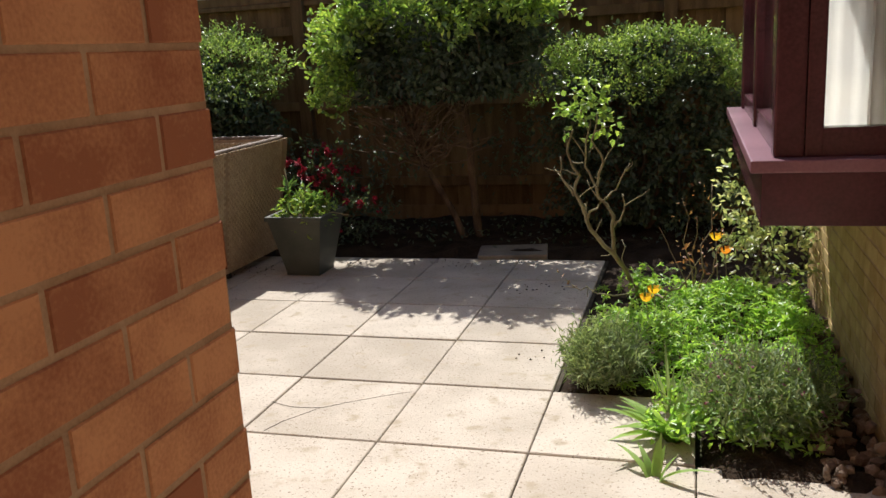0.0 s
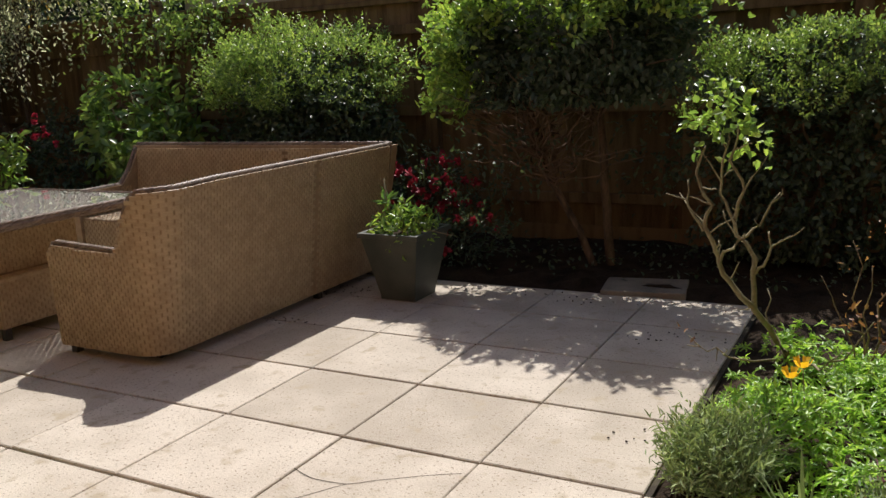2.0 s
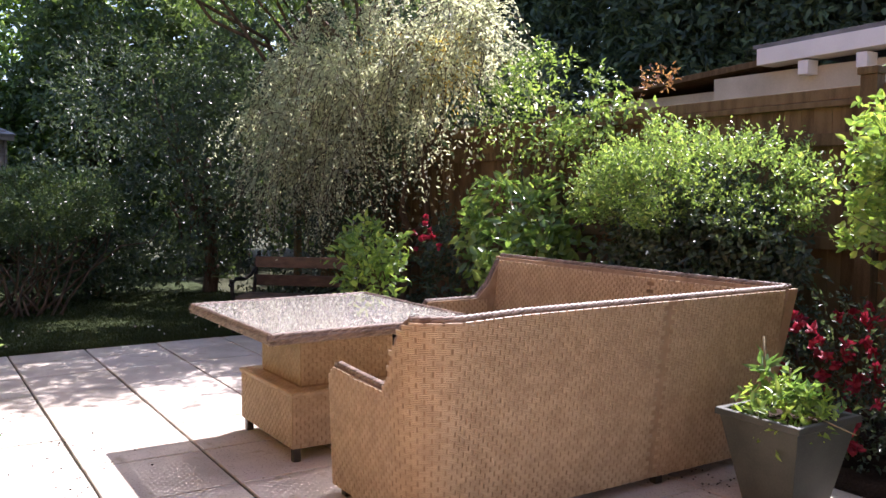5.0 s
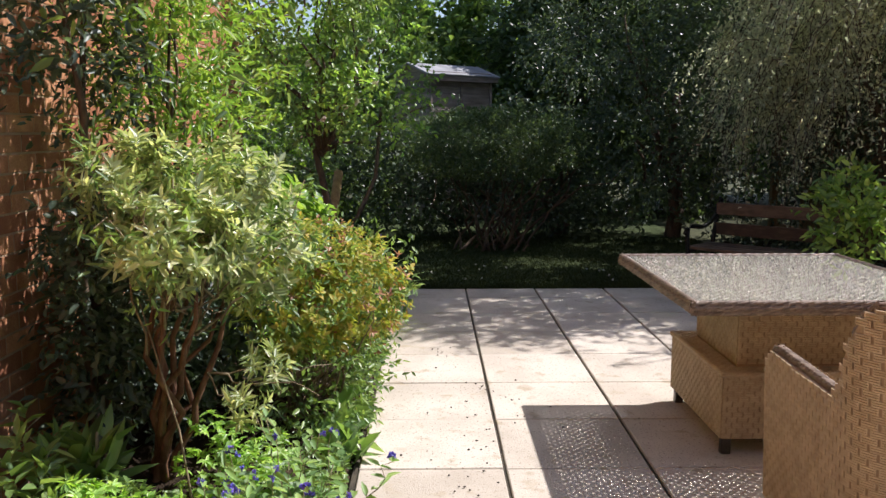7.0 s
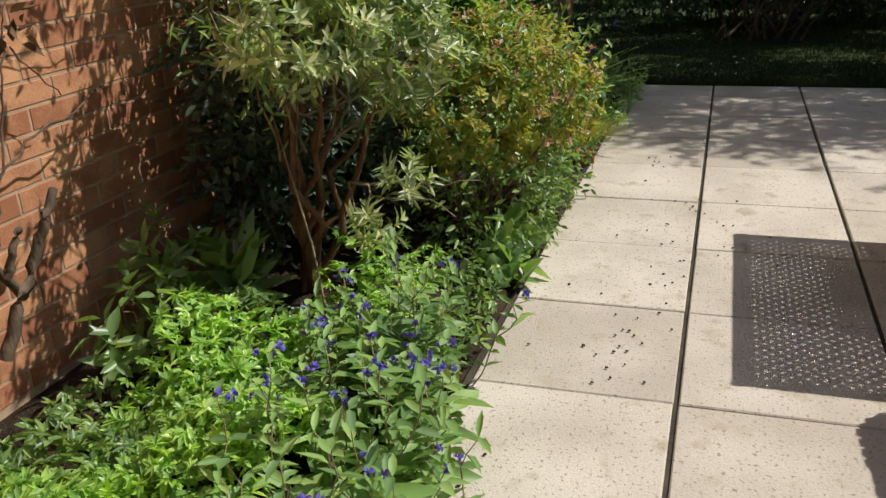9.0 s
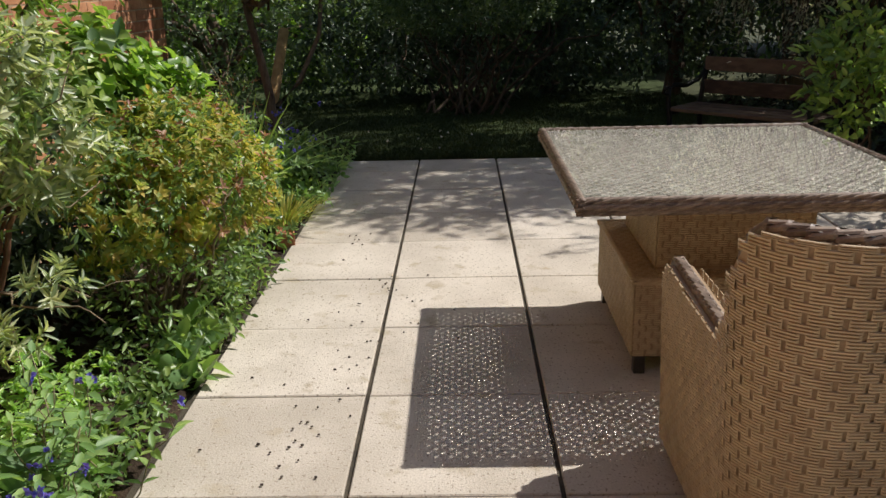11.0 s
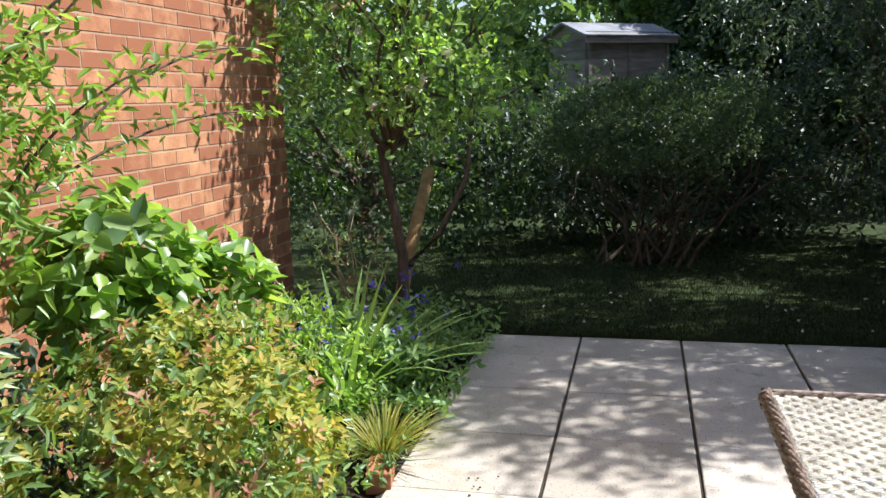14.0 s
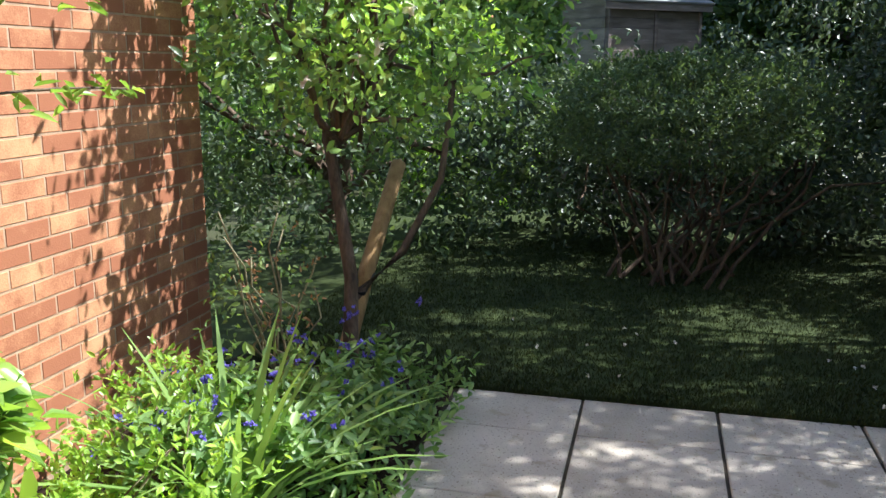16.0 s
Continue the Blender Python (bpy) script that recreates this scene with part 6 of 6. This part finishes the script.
far_tree("leafy tree overhanging the patio's far end", (-8.3, 4.4), [((-7.6, 3.0, 4.6), (1.3, 1.1, 0.7)), ((-6.9, 2.6, 4.3), (0.9, 0.9, 0.5)), ((-8.6, 2.0, 4.6), (1.4, 1.1, 0.7)), ((-7.6, 1.6, 4.5), (0.9, 0.7, 0.5)), ((-8.9, 0.6, 4.7), (1.2, 0.9, 0.6))], 3900, L_MID, (0.08, 0.04), 135, gap=None)
far_tree("broad green tree behind the shed", (-12.6, -3.2), [((-12.4, -3.4, 1.5), (1.3, 1.2, 1.1)), ((-12.0, -2.4, 1.0), (0.8, 0.7, 1.0)), ((-13.5, -5.0, 1.6), (1.6, 1.4, 1.2))], 2600, L_FRESH, (0.11, 0.06), 137)
far_tree("sunlit green shrubbery behind the apple tree", (-9.5, -3.0), [((-9.0, -3.1, 1.1), (1.1, 1.0, 1.1)), ((-9.6, -2.2, 0.8), (0.8, 0.7, 0.8)), ((-8.3, -3.6, 1.6), (0.9, 0.9, 1.0))], 1700, L_BOX, (0.07, 0.04), 139)
far_tree("dark conifer beyond the far fence", (-14.5, 1.5), [((-14.4, 1.6, 2.2), (1.3, 1.5, 2.2)), ((-14.5, 2.0, 4.2), (1.2, 1.3, 1.6)), ((-13.2, 3.0, 2.4), (1.2, 1.2, 2.2))], 4200, L_BOX, (0.15, 0.07), 141)
far_tree("dark low evergreens closing the lawn", (-10.4, 0.8), [((-10.4, 0.6, 0.8), (0.7, 1.0, 0.9)), ((-10.2, -1.2, 0.7), (0.7, 1.0, 0.8))], 2400, L_DARK, (0.08, 0.045), 143, core=0.3)
for i, (x, y, h) in enumerate(((-16.0, -7.5, 2.6), (-16.5, -4.5, 2.7), (-16.2, -1.4, 4.2), (-16.4, 1.0, 6.0), (-16.0, 4.0, 6.4))):
    far_tree("tall leafy tree closing the view to the west", (x, y), [((x, y, h * 0.55), (1.6, 1.7, h * 0.45)), ((x + 0.5, y + 0.6, h * 0.3), (1.3, 1.4, h * 0.3))], 2600, L_MID, (0.20, 0.10), 190 + 2 * i, core=0.4)

# ---- neighbour's shed to the west ----
SHED = Matrix.Translation((-12.0, -0.93, 0)) @ Matrix.Rotation(radians(40), 4, "Z")
shed = thing("shed", "grey weathered timber shed with a pale felt roof", "shed")
shed.matrix_world = SHED
part("shed_body", boxed((-0.80, 0.02, 0), (-0.012, 1.27, 2.22), 0.004), M_GREYWOOD, shed)
gable = bmesh.new()
pts3 = [(-0.80, 0), (-0.012, 0), (-0.012, 2.22), (-0.40, 2.36), (-0.80, 2.22)]
ga = [gable.verts.new((x, 0.004, z)) for x, z in pts3]
gb2 = [gable.verts.new((x, 0.03, z)) for x, z in pts3]
gable.faces.new(ga)
gable.faces.new(gb2[::-1])
for i in range(5):
    gable.faces.new((ga[i], gb2[i], gb2[(i + 1) % 5], ga[(i + 1) % 5]))
bmesh.ops.recalc_face_normals(gable, faces=gable.faces[:])
part("gable_end", gable, M_GREYWOOD, shed)
slat = bpy.data.meshes.new("shed_board")
bm = boxed((-0.012, 0.0, -0.055), (0.012, 1.28, 0.055), 0.005)
bm.to_mesh(slat)
bm.free()
slat.materials.append(M_GREYWOOD)
side_slat = bpy.data.meshes.new("shed_board")
bm = boxed((-0.80, -0.012, -0.055), (0.0, 0.012, 0.055), 0.005)
bm.to_mesh(side_slat)
bm.free()
side_slat.materials.append(M_GREYWOOD)
for i in range(20):
    ob = new("board", slat)
    ob.location = (0.0, 0.0, 0.06 + i * 0.112)
    ob.rotation_euler = (0, radians(7), 0)
    ob.parent = shed
    ob = new("board", side_slat)
    ob.location = (0.0, -0.004, 0.06 + i * 0.112)
    ob.rotation_euler = (radians(7), 0, 0)
    ob.parent = shed
for y in (0.03, 0.64, 1.25):
    part("batten", boxed((0.014, y - 0.022, 0.0), (0.036, y + 0.022, 2.22), 0.004), M_GREYWOOD, shed)
for s_, x0 in ((1, 0.10), (-1, -0.91)):
    slope = Matrix.Translation((x0, 0, 2.17)) @ Matrix.Rotation(radians(20 * s_), 4, "Y")
    lo, hi = ((-0.54, -0.10, 0.0), (0.0, 1.38, 0.03)) if s_ > 0 else ((0.0, -0.10, 0.0), (0.54, 1.38, 0.03))
    part("felt_roof", boxed(lo, hi, 0.008, slope), M_PALEFELT, shed, "pale grey felt roof")
part("fascia", boxed((0.07, -0.08, 2.10), (0.09, 1.36, 2.18), 0.004), M_GREYWOOD, shed)

# ---- house seen past the wall's end ----
far_house = thing("neighbour_house", "distant brick house with a pale grey lean-to roof", "house")
part("wall", boxed((-19.6, -9.5, 0), (-18.6, -3.6, 3.15)), M_BRICK, far_house, "reddish brick wall")
part("lean_to_roof", boxed((-1.1, -3.0, -0.06), (0.5, 3.0, 0.06), 0.02, pose(-18.9, -6.5, 3.22, 0, 8, 0)), M_PALEFELT, far_house, "pale blue-grey roof")
part("upper_wall", boxed((-23.5, -14.0, 0), (-21.5, -7.4, 5.2)), M_BRICK, far_house)
part("upper_roof", boxed((-1.6, -3.5, -0.05), (1.4, 3.5, 0.05), 0.02, pose(-22.4, -10.7, 5.6, 0, 24, 0)), M_FELT, far_house, "dark tiled roof")
win = part("window_frame", boxed((-21.52, -9.0, 3.5), (-21.46, -7.9, 4.5), 0.01), M_WHITE, far_house, "white window frame")
for k in range(3):
    part("pane", boxed((-21.458, -8.95 + k * 0.35, 3.56), (-21.45, -8.65 + k * 0.35, 4.44)), M_FELT, win)

# ---- neighbour's outbuilding and trees to the north ----
out = thing("outbuilding", "neighbour's low outbuilding with white fascia boards", "outbuilding")
part("wall", boxed((-4.4, 5.62, 0), (-1.35, 8.4, 2.50)), M_CREAM, out, "cream painted wall")
rt_ = Matrix.Translation((-3.77, 5.45, 2.55)) @ Matrix.Rotation(radians(-1.2), 4, "Y")
part("fascia_board", boxed((0, 0, 0), (2.12, 0.03, 0.15), 0.004, rt_), M_WHITE, out, "white fascia board")
part("soffit", boxed((0, 0.03, 0.0), (2.12, 0.25, 0.02), 0.002, rt_), M_WHITE, out)
part("roof", boxed((-0.05, 0.01, 0.152), (2.16, 3.1, 0.19), 0.006, rt_), M_FELT, out, "grey felt roof")
side = Matrix.Translation((-1.65, 5.45, 2.595)) @ Matrix.Rotation(radians(24), 4, "Y")
part("side_fascia", boxed((0, 0.0, 0), (0.50, 0.03, 0.13), 0.004, side), M_WHITE, out)
part("finial", boxed((-1.70, 5.44, 2.70), (-1.64, 5.49, 2.80), 0.01), M_WHITE, out)
for x in (-3.3, -2.75, -2.2):
    part("bracket", boxed((x - 0.05, 5.47, 2.42), (x + 0.05, 5.62, 2.545), 0.006), M_WHITE, out)
lowroof = Matrix.Translation((-6.3, 5.6, 2.43)) @ Matrix.Rotation(radians(-3.2), 4, "Y")
part("low_roof", boxed((0, 0, 0), (2.55, 2.2, 0.06), 0.006, lowroof), M_FENCE, out, "brown mossy roof edge")
part("low_wall", boxed((-6.2, 5.75, 0), (-4.4, 7.6, 2.40)), M_CREAM, out)

for i, (x, y, h, r) in enumerate(((-13.5, 9.5, 7.5, 1.9), (-10.6, 10.2, 8.2, 2.0), (-7.7, 9.8, 8.0, 2.0), (-5.6, 10.4, 7.6, 1.8), (-4.3, 11.4, 6.6, 1.3), (-17, 8.0, 7.5, 2.2))):
    th = thing("conifer", "tall dense dark green conifer behind the fence", "conifer", group="row of tall conifers")
    Tubes(8).add([(x, y, -0.05), (x + 0.05, y, h * 0.5), (x, y, h * 0.95)], 0.18, 0.04).part("trunk", M_BARK, th)
    foliage("crown", th, L_CONIFER, [((x, y, h * 0.42), (r, r * 0.8, h * 0.42)), ((x + 0.3, y, h * 0.72), (r * 0.72, r * 0.6, h * 0.28))], 4600, 10, (0.17, 0.07), 0.45, 0.3, 0.3, 150 + i, core=0.6, fine=False)
far_tree("airy bright tree beyond the fence", (-1.0, 17.0), [((-1.3, 17, 4.3), (1.2, 1.2, 1.1)), ((0.4, 17.2, 5.0), (1.4, 1.2, 1.4)), ((-0.4, 17.5, 3.2), (1.6, 1.2, 0.9))], 900, L_PRIVET, (0.16, 0.09), 161, core=0.2)
far_tree("airy bright tree beyond the fence", (-2.9, 10.2), [((-3.0, 10.2, 3.4), (0.9, 0.8, 1.3)), ((-3.0, 10.0, 4.8), (0.8, 0.8, 0.8))], 800, L_DARK, (0.11, 0.05), 163, core=0.3)

# ---- hairline cracks and garden litter on the slabs ----
rg = np.random.default_rng(172)
for line in ([(-0.05, -0.28), (0.10, -0.34), (0.24, -0.33), (0.38, -0.22), (0.58, -0.10)], [(0.10, -0.58), (0.16, -0.45), (0.24, -0.33)], [(-0.92, -0.20), (-0.80, -0.26), (-0.62, -0.30)],
             [(-0.02, -0.62), (0.08, -0.74), (0.10, -0.90), (0.20, -1.02)]):
    pts = []
    for a, b in zip(line, line[1:]):
        for t in (0, 0.33, 0.66):
            pts.append((a[0] + (b[0] - a[0]) * t + rg.normal(0, 0.004), a[1] + (b[1] - a[1]) * t + rg.normal(0, 0.004), 0.0006))
    Tubes(4).add(pts + [(*line[-1], 0.0006)], 0.0013, 0.0007).part("crack", M_JOINT, patio, "fine dark crack in a slab")

# ---- scattered seeds on the slabs ----
rg = np.random.default_rng(171)
sv, sf = [], []
for cx, cy, sp, k in ((-2.0, -0.80, 0.16, 14), (-2.4, -0.78, 0.14, 9), (-2.9, -0.72, 0.22, 12), (-3.5, -0.62, 0.2, 16), (-4.2, -0.85, 0.14, 8), (-1.5, -0.9, 0.3, 5), (-3.0, -0.45, 0.3, 6), (-1.25, 1.9, 0.25, 40), (0.2, 2.2, 0.5, 40), (-1.28, 1.2, 0.12, 16), (1.0, 1.6, 0.2, 24), (1.1, 0.4, 0.12, 14)):
    for i in range(k):
        c = np.array([cx + rg.normal(0, sp), cy + rg.normal(0, sp * (0.5 if cy < 0 else 0.3)), 0.006])
        if c[1] < -1.15:
            continue
        s = len(sv)
        sv += list(c + iv * rg.uniform(0.004, 0.007, (1, 3)) * np.array([1, 1, 0.6]))
        sf += [[q + s for q in t] for t in ifc]
seeds = mesh_part("fallen_seeds", sv, sf, M_DROP)
tagged(seeds, "small dark seed husks scattered on the slabs", "seed husks", kind="stuff")

# ---- slabs of the patio ----
slab_meshes = {}


def slab_mesh(w, d):
    key = (round(w, 3), round(d, 3))
    if key not in slab_meshes:
        bm = boxed((-w / 2 + 0.003, -d / 2 + 0.0075, -0.045), (w / 2 - 0.003, d / 2 - 0.0075, 0.0))
        bmesh.ops.bevel(bm, geom=[e for e in bm.edges if all(v.co.z > -0.01 for v in e.verts)], offset=0.004, segments=1, affect="EDGES")
        me = bpy.data.meshes.new("slab")
        bm.to_mesh(me)
        bm.free()
        me.materials.append(M_SLAB)
        slab_meshes[key] = me
    return slab_meshes[key]


rg = np.random.default_rng(181)


def lay(x0, x1, y0, y1):
    ob = new("slab", slab_mesh(x1 - x0, y1 - y0))
    ob.location = ((x0 + x1) / 2, (y0 + y1) / 2, rg.normal(0, 0.0012))
    ob.rotation_euler = (rg.normal(0, 0.0012), rg.normal(0, 0.0012), rg.normal(0, 0.0012))
    ob.parent = patio


for i in range(-11, 2):
    for j in range(-2, 4):
        x0, x1, y0, y1 = i * 0.6, i * 0.6 + 0.6, j * 0.6, j * 0.6 + 0.6
        if i == -11:
            x0 = -6.41
        if j == 3:
            y1 = 2.34
        lay(x0, x1, y0, y1)
for j in range(-10, 0):
    for i in range(-1, 4):
        x0, x1, y0, y1 = i * 0.6, i * 0.6 + 0.6, j * 0.6, j * 0.6 + 0.6
        if y1 < -2.3 and i < 2 or (j >= -2 and i < 2):
            continue
        if j == -1 and i == 3:
            continue
        if i == 3 and x1 > 2.40:
            x1 = 2.40
        if x0 < WALL_EAST and y0 < WALL_Y:
            y0 = WALL_Y + 0.02
        lay(x0, x1, y0, y1)

# ---- bricks of the walls ----
brick_face(wall_south, 0, 1, WALL_Y - 0.008, WALL_END, WALL_EAST, 4.5, lambda u, z: -3.0 < u < -1.0 and z < 1.6, M_BRICK)
brick_face(wall_gable, 1, 1, WALL_EAST - 0.008, -6.2, WALL_Y, 3.0, lambda u, z: u > -3.9 and 0.3 < z < 2.4, M_BRICK)
brick_face(wall_east, 1, -1, 2.438, -1.0, 1.80, 0.90, lambda u, z: True, M_YBRICK)
